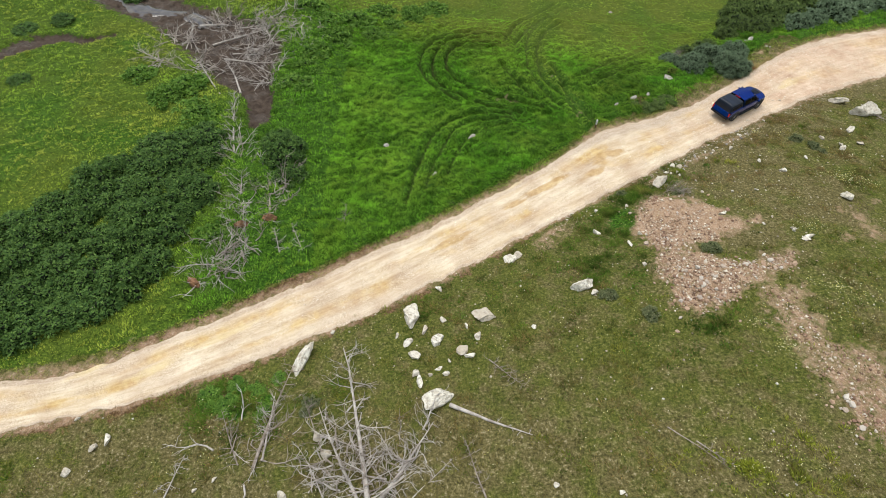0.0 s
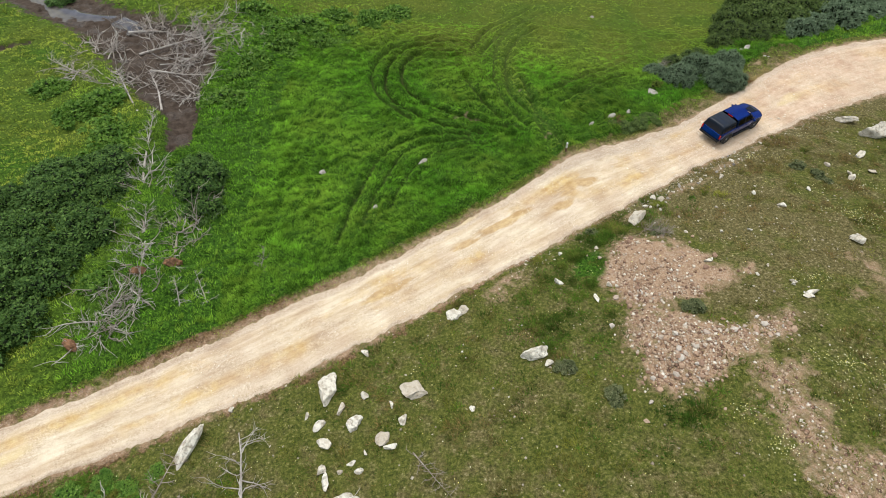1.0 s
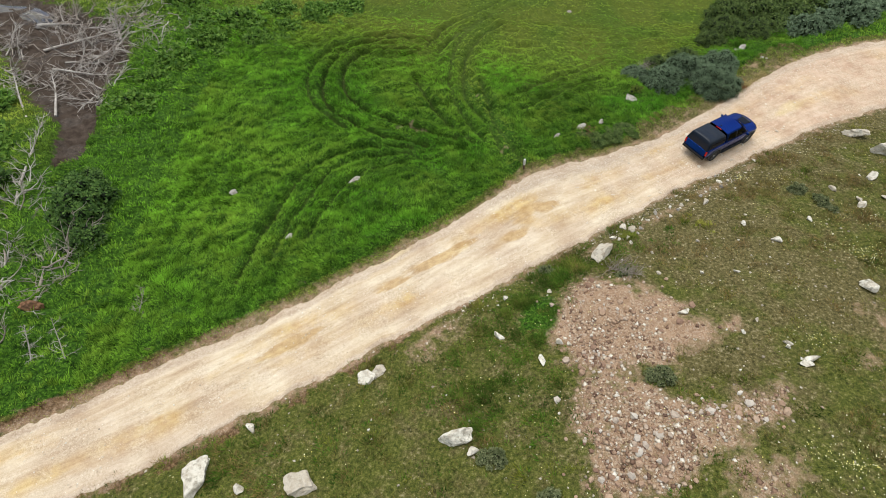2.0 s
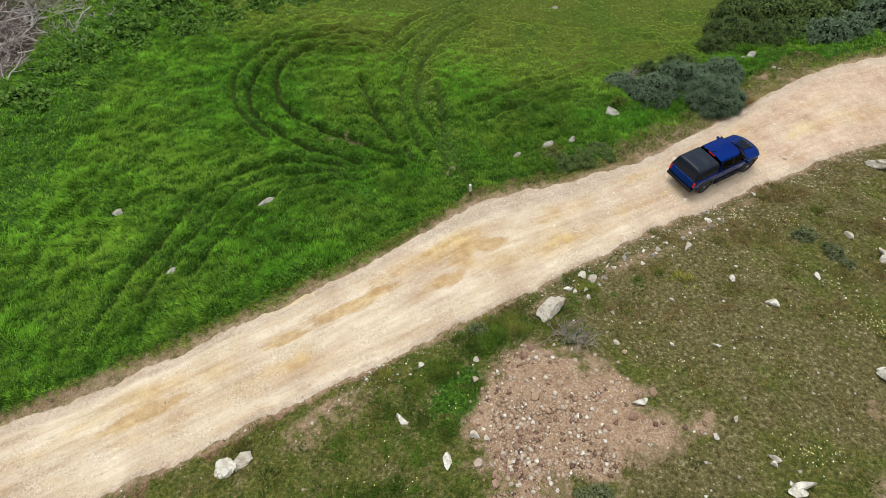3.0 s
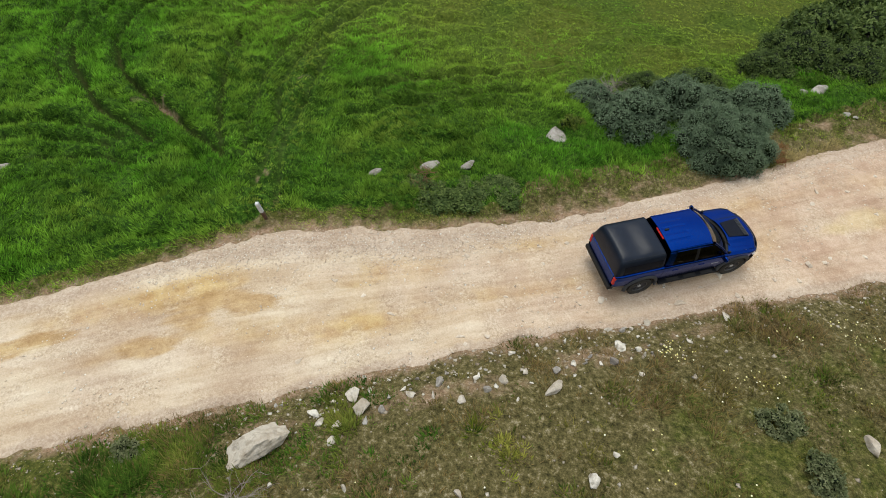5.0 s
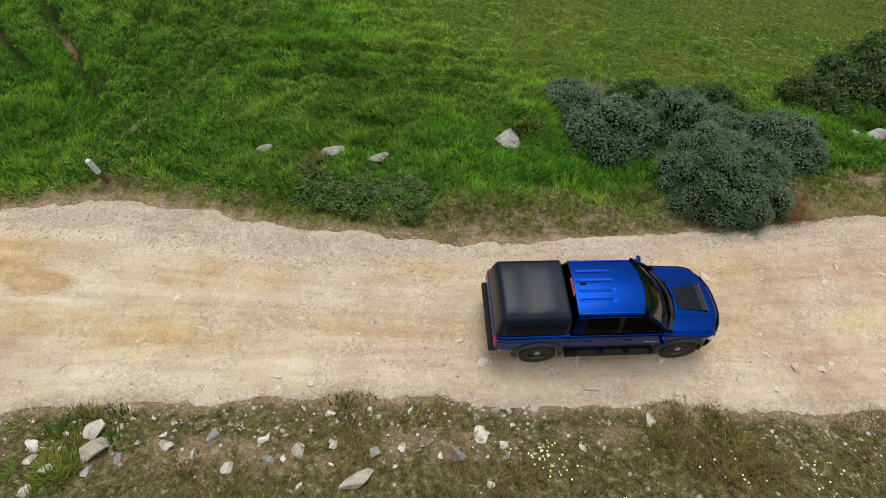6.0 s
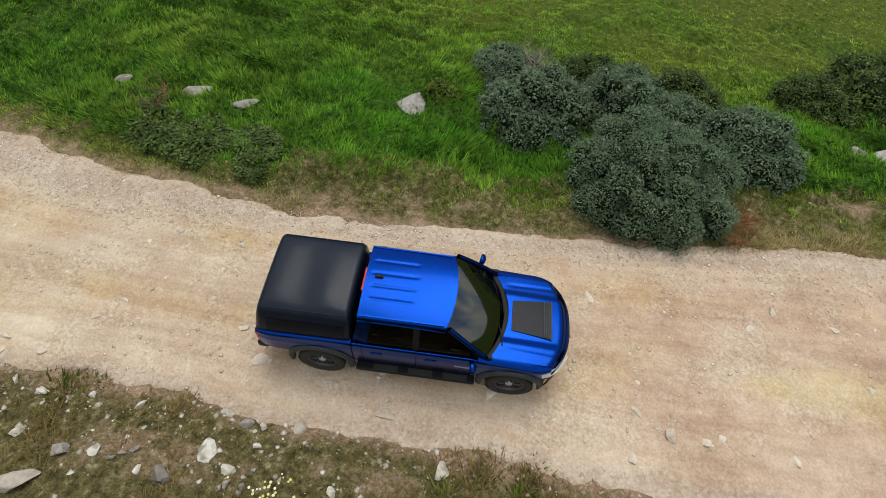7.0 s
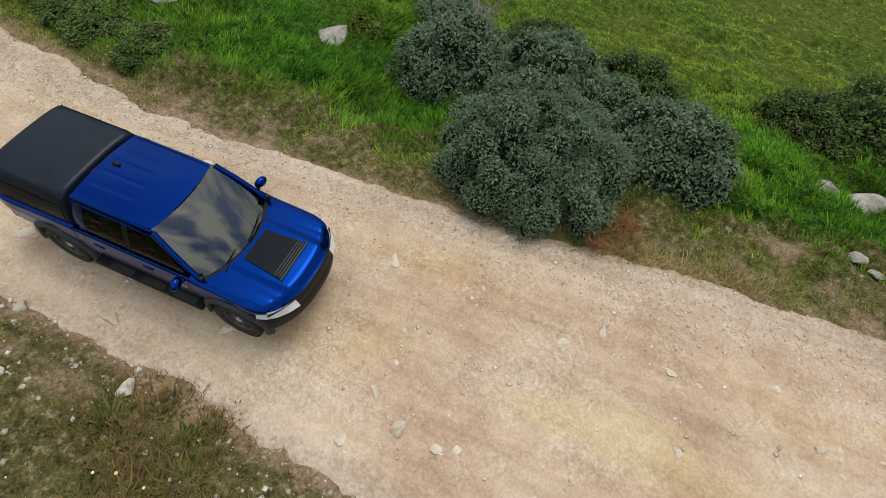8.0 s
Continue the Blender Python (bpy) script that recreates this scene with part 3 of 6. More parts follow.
def make_ground():
    def graded(a, b, b2, c2, c, d):
        far = np.cumsum(0.3 * 1.35 ** np.arange(1, 26))
        inner = np.r_[np.arange(a, b, 0.3), np.arange(b, b2, 0.16), np.arange(b2, c2, 0.11), np.arange(c2, c, 0.16), np.arange(c, d, 0.3)]
        return np.r_[a - far[::-1], inner, inner[-1] + far]

    xs, ys = graded(-46, -8, -3, 13, 36, 56), graded(0, 23, 36, 54, 56, 66)
    x, y = np.meshgrid(xs, ys)
    ruts = rut_depth(x, y) * (y > far_edge(x))
    z = meadow_top(x, y) - 0.14 * ruts
    strip = smooth(20.5, 22, x) * (1 - smooth(35, 37, x))
    lush = smooth(0.3, 1.5, y - far_edge(x) - 1.5 * strip)
    lush = np.maximum(lush, 0.7 * np.exp(-(((x + 11.6) / 2.6) ** 2 + ((y - 11.2) / 1.6) ** 2)))
    lush = np.maximum(lush, 0.8 * np.exp(-(((x - 13.0) / 1.6) ** 2 + ((y - 24.6) / 1.9) ** 2)))
    gap = near_edge(x) - y
    dry_edge = 0.34 * strip * np.exp(-(((y - far_edge(x)) / 1.7) ** 2)) * (y > far_edge(x))
    brown = 0.55 * np.exp(-(((x - 24.5) / 5.5) ** 2 + ((y - 28.5) / 4.5) ** 2)) + 0.9 * np.exp(-((gap / 2.6) ** 2)) * smooth(12, 18, x) + 0.45 * np.exp(-(((y - far_edge(x)) / 2.2) ** 2)) * strip + 0.35 * smooth(14, 6, y) + 0.8 * np.exp(-(((x - 28.0) / 2.2) ** 2 + ((y - 24.6) / 2.4) ** 2)) + 0.6 * np.exp(-(((x - 20.5) / 2.5) ** 2 + ((y - 21.5) / 1.5) ** 2))
    dirt = bare(x, y)
    dirt = np.maximum(dirt, 0.6 * ruts * np.exp(-(((x - 5.5) / 2.2) ** 2 + ((y - 39.8) / 1.2) ** 2)))
    verge = np.exp(-((off_road(x, y) / (0.5 + 0.25 * (y > far_edge(x)) * smooth(12, 4, x))) ** 2)) * 0.6
    bank = np.exp(-(((y - far_edge(x) - 0.45) / 0.42) ** 2)) * smooth(2, -4, x) * smooth(-22, -16, x) + np.exp(-((gap / 1.1) ** 2)) * (gap > 0) * smooth(24, 14, x) * 0.8
    bank = bank * (0.75 + 0.5 * vnoise(x * 0.7, y * 0.7, 161))
    mud = np.maximum(chain(x, y, MUD), chain(x, y, BANKS) * 0.9)
    pasture = np.clip(smooth(3, 12, y - far_edge(x)) * smooth(44, 56, y + 0.35 * x) * (0.85 + 0.45 * vnoise(x * 0.35, y * 0.35, 171)) + 0.45 * smooth(-12, -22, x) * (1 + 0.9 * vnoise(x * 0.3, y * 0.3, 172)), 0, 1)
    me = array_mesh("ground", np.stack([x, y, z], -1).reshape(-1, 3), grid_faces(len(ys), len(xs)), M_GROUND, True,
                    {"lush": lush, "rut": ruts, "dirt": np.maximum(np.maximum(dirt, verge), dry_edge), "mud": mud, "brown": brown, "bank": bank, "pasture": pasture})
    return tagged(new("ground", me), "rough turf, green meadow and bare earth sloping beside the road", "ground", kind="structure")


def road_height(x, y):
    fe, ne = far_edge(x), near_edge(x)
    w = (y - ne) / (fe - ne)
    side = 4 * np.clip(w, 0, 1) * (1 - np.clip(w, 0, 1))
    rut = np.exp(-(((w - 0.34) / 0.09) ** 2)) + np.exp(-(((w - 0.70) / 0.09) ** 2))
    return base_height(x, y) + 0.05 * side - 0.035 * rut + 0.035 * fbm(x * 0.8, y * 0.8, 21) + 0.012 * fbm(x * 4, y * 4, 31, 2)


def make_road():
    xs = np.concatenate([np.arange(-59, -12, 0.25), np.arange(-12, 42, 0.12), np.arange(42, 79, 0.25)])
    ws = np.linspace(-0.05, 1.05, 60)
    x, w = np.meshgrid(xs, ws, indexing="ij")
    fe, ne = far_edge(x), near_edge(x)
    rag = 0.28 * fbm(x * 0.7, w * 0 + 3, 41) * np.abs(w - 0.5) ** 2 * 4
    rag = rag + (0.16 * fbm(x * 2.2, w * 0 + 8, 43) + 0.12 * fbm(x * 6, w * 0 + 5, 44, 2)) * smooth(0.36, 0.5, np.abs(w - 0.5))
    y = ne + w * (fe - ne) + rag * np.sign(w - 0.5)
    z = road_height(x, y) - 0.16 * smooth(0.0, 0.05, -w) - 0.16 * smooth(0.0, 0.05, w - 1)
    rut = np.exp(-(((w - 0.34) / 0.13) ** 2)) + np.exp(-(((w - 0.70) / 0.13) ** 2))
    mud = blob(x, y, [(7.6, 28.4, 2.8, 0.5), (9.2, 29.6, 1.4, 0.4), (12.9, 31.7, 1.2, 0.75), (12.3, 30.4, 1.5, 0.5), (13.4, 32.5, 1.4, 0.6), (5.4, 26.9, 1.6, 0.4), (14.4, 32.6, 1.3, 0.5), (0.9, 23.4, 2.6, 0.5)]) * 2.2
    sand = blob(x, y, [(33.2, 42.9, 2.0, 0.75), (32.2, 42.1, 1.2, 0.5), (-13.6, 15.6, 3.2, 0.5), (-17.4, 13.2, 2.6, 0.5), (-21.0, 13.2, 2.6, 0.4), (5.2, 28.7, 2.2, 0.4), (0.4, 23.0, 2.4, 0.4), (8.4, 28.9, 2.4, 0.5)]) * 1.9
    edge = np.maximum(smooth(0.80 - 0.12 * smooth(11, 13, x) * smooth(24, 19, x), 1.0, w), smooth(0.10, 0.0, w) * 0.8)
    me = array_mesh("road", np.stack([x, y, z], -1).reshape(-1, 3), grid_faces(len(xs), len(ws)), M_ROAD, True,
                    {"along": x * 1.17, "across": w * 5, "rut": rut, "edge": edge, "mud": mud, "sand": sand, "pink": smooth(17, 31, x)})
    return tagged(new("road", me), "pale cream dirt road with ochre wheel ruts and gravel edges", "dirt road", kind="structure")


ground = make_ground()
road = make_road()


def make_water():
    """A shallow sheet of water that follows the stream bed."""
    line = np.array(rounded([(-38, 58.4), (-34.5, 56.0), (-31.5, 53.8), (-28.5, 53.4), (-26.0, 53.0), (-24.2, 51.6)], 6))
    d = np.gradient(line, axis=0)
    d /= np.linalg.norm(d, axis=1)[:, None]
    side = np.stack([-d[:, 1], d[:, 0]], -1)
    ws = np.linspace(-1, 1, 9)
    wide = 0.85 + 0.3 * vnoise(line[:, 0] * 0.7, line[:, 1], 91)
    p = line[:, None] + side[:, None] * (ws[None] * wide[:, None])[..., None]
    z = base_height(p[..., 0], p[..., 1]) - 0.24 - 0.12 * np.abs(ws)[None] ** 3
    me = array_mesh("water", np.concatenate([p, z[..., None]], -1).reshape(-1, 3), grid_faces(len(line), len(ws)), M_WATER)
    return tagged(new("water", me), "shallow brown water in the muddy stream bed", "water", kind="structure")


make_water()


# ---- grass ----
def sprinkle(x0, x1, y0, y1, count):
    return rng.uniform(x0, x1, count), rng.uniform(y0, y1, count)


def tufts(name, x, y, tall, per, wide, spread, lean, material, dry, tone, label, category, wind=0.5, base=height):
    """Grass in tufts: blades that rise from each root, fall outwards and downwind, and lie over the slope they grow on."""
    n = len(x) * per
    k = np.repeat(np.arange(len(x)), per)
    e = 0.12
    z0 = base(x, y)
    gx, gy = (base(x + e, y) - z0) / e, (base(x, y + e) - z0) / e
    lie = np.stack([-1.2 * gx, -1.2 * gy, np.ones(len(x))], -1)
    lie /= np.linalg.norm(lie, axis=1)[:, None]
    a = rng.uniform(0, 2 * np.pi, n)
    q = np.sqrt(rng.random(n)) * spread * (0.5 + tall[k] * 1.2)
    ox, oy = np.cos(a) * q, np.sin(a) * q
    bx, by = x[k] + ox, y[k] + oy
    h = tall[k] * rng.uniform(0.55, 1.2, n)
    blow = 2.4 + 1.7 * vnoise(x[k] * 0.18, y[k] * 0.18, 77)
    dx = np.cos(a) * lean + np.cos(blow) * wind + rng.normal(0, 0.2, n) - 0.7 * np.clip(gx[k], -1, 1)
    dy = np.sin(a) * lean + np.sin(blow) * wind + rng.normal(0, 0.2, n) - 0.7 * np.clip(gy[k], -1, 1)
    side = np.arctan2(dy, dx) + np.pi / 2 + rng.normal(0, 0.6, n)
    w = wide * rng.uniform(0.7, 1.3, n) / 2
    root = np.stack([bx, by, z0[k] + gx[k] * ox + gy[k] * oy - 0.03], -1)
    s = np.stack([np.cos(side) * w, np.sin(side) * w, 0 * w], -1)
    tip = root + np.stack([dx * h, dy * h, h * 0.8], -1)
    v = np.stack([root - s, root + s, tip], 1).reshape(-1, 3)
    f = np.arange(n)[:, None] * 3 + [[0, 1, 2]]
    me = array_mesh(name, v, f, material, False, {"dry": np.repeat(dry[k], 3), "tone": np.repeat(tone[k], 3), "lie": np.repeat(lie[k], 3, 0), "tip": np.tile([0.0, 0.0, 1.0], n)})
    return tagged(new(name, me), label, category, kind="stuff")


def meadow(name, x, y, per, wide, size, label, skip=None):
    if skip:
        jx, jy = rng.normal(0, 1.5, len(x)), rng.normal(0, 1.5, len(x))
        far = ~((x + jx > skip[0]) & (x + jx < skip[1]) & (y + jy < skip[2]))
        x, y = x[far], y[far]
    out = y - far_edge(x)
    clump = 0.5 + 0.35 * vnoise(x * 0.6 + y * 1.0, y * 0.5 - x * 0.3, 12) + 0.4 * vnoise(x * 2.4, y * 2.4, 14)
    strip = np.exp(-((out / (1.5 + 0.9 * smooth(28.5, 30.5, x))) ** 2)) * smooth(20.5, 22, x) * (1 - smooth(34, 36, x))
    keep = (out > 0.0) & (rng.random(len(x)) > 0.75 * strip) & (bare(x, y) < 0.12 + 0.25 * rng.random(len(x))) & (chain(x, y, MUD) < 0.45) & (chain(x, y, BANKS) < 0.5) & (rut_depth(x, y) < 0.2)
    track = near_line(x, y, TRACK)
    track = np.exp(-((track / 0.8) ** 2))
    keep &= rng.random(len(x)) > 0.45 * track
    keep &= rng.random(len(x)) > 0.8 * np.exp(-(((out - 0.35) / 0.4) ** 2)) * smooth(2, -4, x) * smooth(-22, -16, x)
    track = track[keep]
    x, y, clump, out, strip = x[keep], y[keep], clump[keep], out[keep], strip[keep]
    tall = size * (0.45 + 0.7 * np.clip(clump, 0, 1.4)) * rng.uniform(0.7, 1.3, len(x)) * smooth(-0.8, 1.4, out)
    tall *= 1 - 0.75 * rut_depth(x, y) ** 0.18
    tall *= (1 - 0.55 * strip) * (1 - 0.35 * track)
    field = smooth(3, 12, out) * smooth(46, 60, y + 0.35 * x)
    tall *= 1 - 0.68 * np.clip(field + smooth(-14, -30, x) * 0.6, 0, 1)
    dry = 0.62 * field * (0.6 + 0.6 * vnoise(x * 0.3, y * 0.3, 61)) + 0.95 * smooth(-12, -24, x) * (0.75 + 0.5 * vnoise(x * 0.25, y * 0.25, 62))
    dry = np.clip(dry + 0.55 * np.exp(-((out / 0.8) ** 2)) + 0.65 * strip + 0.6 * track + 0.22 * vnoise(x * 0.7, y * 0.7, 63) * (out < 9) + 0.05 * rng.random(len(x)), 0, 0.95)
    # Streaked ridges and low clumps carry light and shade in their colour tone.
    tone = np.clip(0.40 + 0.3 * vnoise(x * 0.5 + y * 1.1, y * 0.5 - x * 0.35, 15) + 0.25 * (clump - 0.5) + 0.2 * vnoise(x * 1.6, y * 1.6, 16) + rng.normal(0, 0.14, len(x)), 0, 1)
    tone = np.clip(tone + 0.24 * smooth(38, 58, y + 0.3 * np.abs(x)) + 0.25 * smooth(-14, -24, x), 0, 1)
    tone = np.clip(tone + 0.3 * np.exp(-(((x + 7) / 6) ** 2 + ((y - 33) / 8) ** 2)), 0, 1)
    dry = np.clip(dry + 0.16 * np.exp(-(((x + 7) / 6) ** 2 + ((y - 34) / 8) ** 2)), 0, 0.95)
    tone = np.clip(tone - 0.16 * np.exp(-(((x - 12) / 7) ** 2 + ((y - 42) / 5) ** 2)), 0, 1)
    tone = np.clip(tone - 0.34 * smooth(10, 5, out) * smooth(12, 17, x), 0, 1)
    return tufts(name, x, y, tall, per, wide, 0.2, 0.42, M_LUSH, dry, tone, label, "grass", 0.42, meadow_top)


meadow("meadow_grass", *sprinkle(-46, 56, 7, 66, 72000), 9, 0.052, 0.24, "tall lush green meadow grass, combed by the wind and crossed by wheel ruts", (-7, 36, 54))
meadow("meadow_grass", *sprinkle(-9, 37, 20, 56, 112000), 9, 0.034, 0.21, "long bright green grass along the road verge")


WORN = [(-5.0, 9.5, 4.5), (-9.5, 12.5, 2.6), (-15.0, 10.5, 3.0), (-19.5, 9.0, 2.5), (24.5, 28.5, 4.0), (28.3, 23.6, 2.8), (21.0, 21.6, 2.4), (20.5, 15.0, 3.5), (8.0, 23.4, 2.2), (2.0, 20.3, 2.0), (12.0, 10.0, 3.0), (20.0, 32.0, 2.5), (7.5, 8.0, 3.5)]


def worn(x, y):
    """1 where the slope's turf is thin, brown and trodden."""
    best = np.zeros(np.shape(x))
    for wx, wy, r in WORN:
        best = np.maximum(best, np.exp(-(((x - wx) ** 2 + (y - wy) ** 2) / r**2)))
    return np.clip(best * (0.8 + 0.9 * vnoise(x * 0.9, y * 0.9, 171)), 0, 1)


def turf(name, x, y, per, wide, size, out, label, material=None, threshold=-9.0, drier=0.0):
    patch = vnoise(x * 0.9, y * 0.9, 33) + 0.5 * vnoise(x * 2.7, y * 2.7, 34)
    gaps = smooth(-0.5, 0.25, vnoise(x * 1.5, y * 1.5, 141) + 0.55 * vnoise(x * 3.6, y * 3.6, 142) + 0.35 * vnoise(x * 0.3, y * 0.3, 143))
    keep = (out > -0.1 - 0.45 * rng.random(len(x)) ** 2.5) & (bare(x, y) < 0.1 + 0.65 * rng.random(len(x))) & (rng.random(len(x)) < np.clip(0.62 + 0.5 * patch, 0.15, 1) * np.clip(gaps + 0.12, 0, 1) * (1 - 0.55 * worn(x, y)))
    keep &= vnoise(x * 2.2, y * 2.2, 38) + 0.6 * vnoise(x * 0.5, y * 0.5, 39) > threshold
    x, y, patch, out = x[keep], y[keep], patch[keep], out[keep]
    tall = np.clip(size * (0.8 + 0.55 * patch) * rng.uniform(0.6, 1.5, len(x)), 0.04, 0.5) * smooth(-0.9, 0.5, out)
    dry = np.clip(0.22 + drier + 0.45 * worn(x, y) + 0.75 * vnoise(x * 0.35, y * 0.35, 35) + 0.8 * vnoise(x * 1.3, y * 1.3, 36) + 0.45 * np.exp(-((out / 1.8) ** 2)) + rng.normal(0, 0.15, len(x)), 0, 1)
    tone = np.clip(0.42 + 0.7 * vnoise(x * 0.6, y * 0.6, 37) + 0.6 * vnoise(x * 2.6, y * 2.6, 40) + rng.normal(0, 0.2, len(x)), 0, 1)
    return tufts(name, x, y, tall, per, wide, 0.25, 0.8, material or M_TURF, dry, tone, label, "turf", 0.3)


x, y = sprinkle(-26, 44, 3, 44, 90000)
turf("slope_turf", x, y, 8, 0.04, 0.12, near_edge(x) - y, "short olive and straw-coloured turf on the stony slope")
x, y = sprinkle(-26, 44, 3, 44, 60000)
x = np.r_[x, rng.normal(12.6, 1.2, 2800), rng.normal(11.2, 1.6, 2600), rng.normal(16.0, 1.2, 1600), rng.normal(-11.4, 1.8, 2600), rng.normal(17.2, 0.5, 300), rng.normal(16.2, 1.0, 900)]
y = np.r_[y, rng.normal(24.6, 1.3, 2800), rng.normal(21.4, 1.6, 2600), rng.normal(14.4, 0.8, 1600), rng.normal(11.4, 1.0, 2600), rng.normal(20.1, 0.5, 300), rng.normal(27.9, 0.5, 900)]
turf("slope_weeds", x, y, 10, 0.055, 0.11, near_edge(x) - y, "dark green low weeds and cushion plants among the turf", M_WEED, 0.3, -0.35)
x = np.r_[rng.normal(12.6, 1.3, 2600), rng.normal(10.8, 1.8, 2400), rng.normal(15.6, 2.2, 1100), rng.normal(-11.8, 2.2, 2200), rng.normal(18.0, 1.4, 1300), rng.normal(16.4, 1.0, 900), rng.normal(1.0, 3.0, 900), rng.normal(14.2, 0.6, 500)]
y = np.r_[rng.normal(24.4, 1.3, 2600), rng.normal(21.0, 1.9, 2400), rng.normal(14.0, 1.1, 1100), rng.normal(11.4, 1.1, 2200), rng.normal(30.2, 0.7, 1300), rng.normal(27.9, 0.6, 900), rng.normal(17.4, 2.0, 900), rng.normal(27.4, 0.5, 500)]
turf("slope_clover", x, y, 14, 0.05, 0.13, near_edge(x) - y - 0.3, "deep green leafy growth in the damper hollows of the slope", M_CLOVER, -9.0, -0.6)
x, y = np.r_[rng.normal(14.6, 1.8, 500), rng.normal(19.0, 0.5, 160), rng.normal(20.0, 0.4, 120), rng.normal(22.9, 0.3, 90)], np.r_[rng.normal(6.6, 1.4, 500), rng.normal(13.2, 0.6, 160), rng.normal(11.4, 0.5, 120), rng.normal(30.7, 0.3, 90)]
turf("slope_spurge", x, y, 22, 0.05, 0.16, near_edge(x) - y - 0.4, "yellow-green cushions of flowering herbs on the slope", M_SPURGE, -9.0, -0.5)
x, y = sprinkle(-26, 44, 3, 44, 9000)
turf("slope_herbs", x, y, 22, 0.06, 0.14, near_edge(x) - y - 0.4, "round clumps of light green herbs in the turf", M_HERB, 0.1, -0.15)
x, y = sprinkle(14, 36, 27, 41.5, 30000)
turf("verge_turf", x, y, 10, 0.024, 0.11, near_edge(x) - y, "thin dry grass tufts along the road's stony verge", M_VERGEWEED, -0.25, 0.15)
x = np.r_[rng.uniform(-30, 44, 7000), rng.uniform(20.5, 36, 10000)]
y = far_edge(x) + np.r_[rng.uniform(-0.5, 1.5, 7000), rng.uniform(-0.5, 3.0, 10000)]
turf("edge_turf", x, y, 12, 0.028, 0.13, y - far_edge(x), "short olive and straw-coloured grass where the meadow meets the road", M_VERGE)


# ---- stones ----
def stone_mesh(name, seed, flat=0.7, cuts=9, level=3, crag=0.0):
    r = random.Random(seed)
    bm = bmesh.new()
    bmesh.ops.create_icosphere(bm, subdivisions=level, radius=0.5)
    planes = [(Vector((r.gauss(0, 1), r.gauss(0, 1), r.gauss(0, 0.8))).normalized(), r.uniform(0.19, 0.40)) for _ in range(cuts)]
    shift = Vector((r.uniform(0, 50), r.uniform(0, 50), 0))
    for v in bm.verts:
        p = v.co.copy()
        for n, d in planes:
            over = p.dot(n) - d
            if over > 0:
                p -= n * over * 0.97
        p *= 1 + 0.10 * noise.noise(p * 3 + shift) + 0.05 * noise.noise(p * 8 + shift)
        if crag:
            p *= 1 - crag * abs(noise.noise(p * 2.6 + shift)) - 0.5 * crag * abs(noise.noise(p * 6 + shift)) + 0.08
        p.z *= flat
        v.co = p
    for f in bm.faces:
        f.smooth = False
    me = bpy.data.meshes.new(name)
    bm.to_mesh(me)
    bm.free()
    return me


STONES = [stone_mesh("stone", 10 + k, 0.6 + 0.1 * (k % 4), 9 + k % 4) for k in range(8)]
WHITE = [m.copy() for m in STONES]
GREY = [m.copy() for m in STONES]
CRAGS = [stone_mesh("boulder", 60 + k, 0.75, 13, 4, 0.34) for k in range(5)]
for m in CRAGS:
    m.materials.append(M_STONE)
for m in WHITE:
    m.materials.append(M_STONE)
FLAGS = [m.copy() for m in STONES]
for m in FLAGS:
    m.materials.append(M_ROADSTONE)
for m in GREY:
    m.materials.append(M_GREYSTONE)
CHIPS = [stone_mesh("chip", 30 + k, 0.6 + 0.1 * (k % 3), 7, 1) for k in range(6)]
for m in CHIPS:
    m.materials.append(M_CHIP)
pick = random.Random(5)


def stone(x, y, size, name="rock", label="", grey=False, group="", on_road=False, sink=0.14, turn=None, squash=1.0, shape=None):
    me = pick.choice(FLAGS if on_road else GREY if grey else WHITE)
    if shape is not None:
        me = CRAGS[shape]
    elif size > 0.8 and not grey:
        me = CRAGS[int(size * 7) % 5]
    ob = new(name, me)
    z = float(road_height(x, y) if on_road else height(x, y))
    a, b = pick.uniform(1.1, 1.7), pick.uniform(0.65, 1.05)
    h = pick.uniform(0.8, 1.1) * squash
    lift = 0.5 * 0.6 * size * h * (1 - 2 * sink) * 0.7
    spin = pick.uniform(0, 360) if turn is None else turn
    ob.matrix_world = pose(x, y, z + lift, pick.uniform(-14, 14), pick.uniform(-14, 14), spin) @ Matrix.Diagonal((size * a, size * b, size * h, 1))
    return tagged(ob, label, "rock", group)


for x, y, s in [(-2.0, 16.6, 1.5), (-2.2, 14.8, 0.62), (-1.2, 15.6, 0.6), (-0.4, 14.7, 1.1), (0.0, 16.3, 0.57), (2.6, 16.5, 1.5), (1.4, 15.7, 0.42), (2.0, 14.8, 0.66), (1.2, 14.0, 0.95), (1.5, 13.5, 0.6),
                (-1.7, 13.7, 0.9), (-1.4, 12.0, 0.65), (-1.7, 12.5, 0.62), (-0.6, 10.9, 1.9), (-0.8, 12.4, 0.33), (-0.3, 12.8, 0.36), (0.1, 12.4, 0.42), (0.3, 13.3, 0.3), (-2.9, 15.3, 0.35)]:
    stone(x, y, s, "boulder" if s > 0.8 else "rock", "white limestone boulder lying in a cluster on the turf" if s > 0.8 else "small white stone among larger boulders on the turf", group="boulder cluster", squash=0.8)
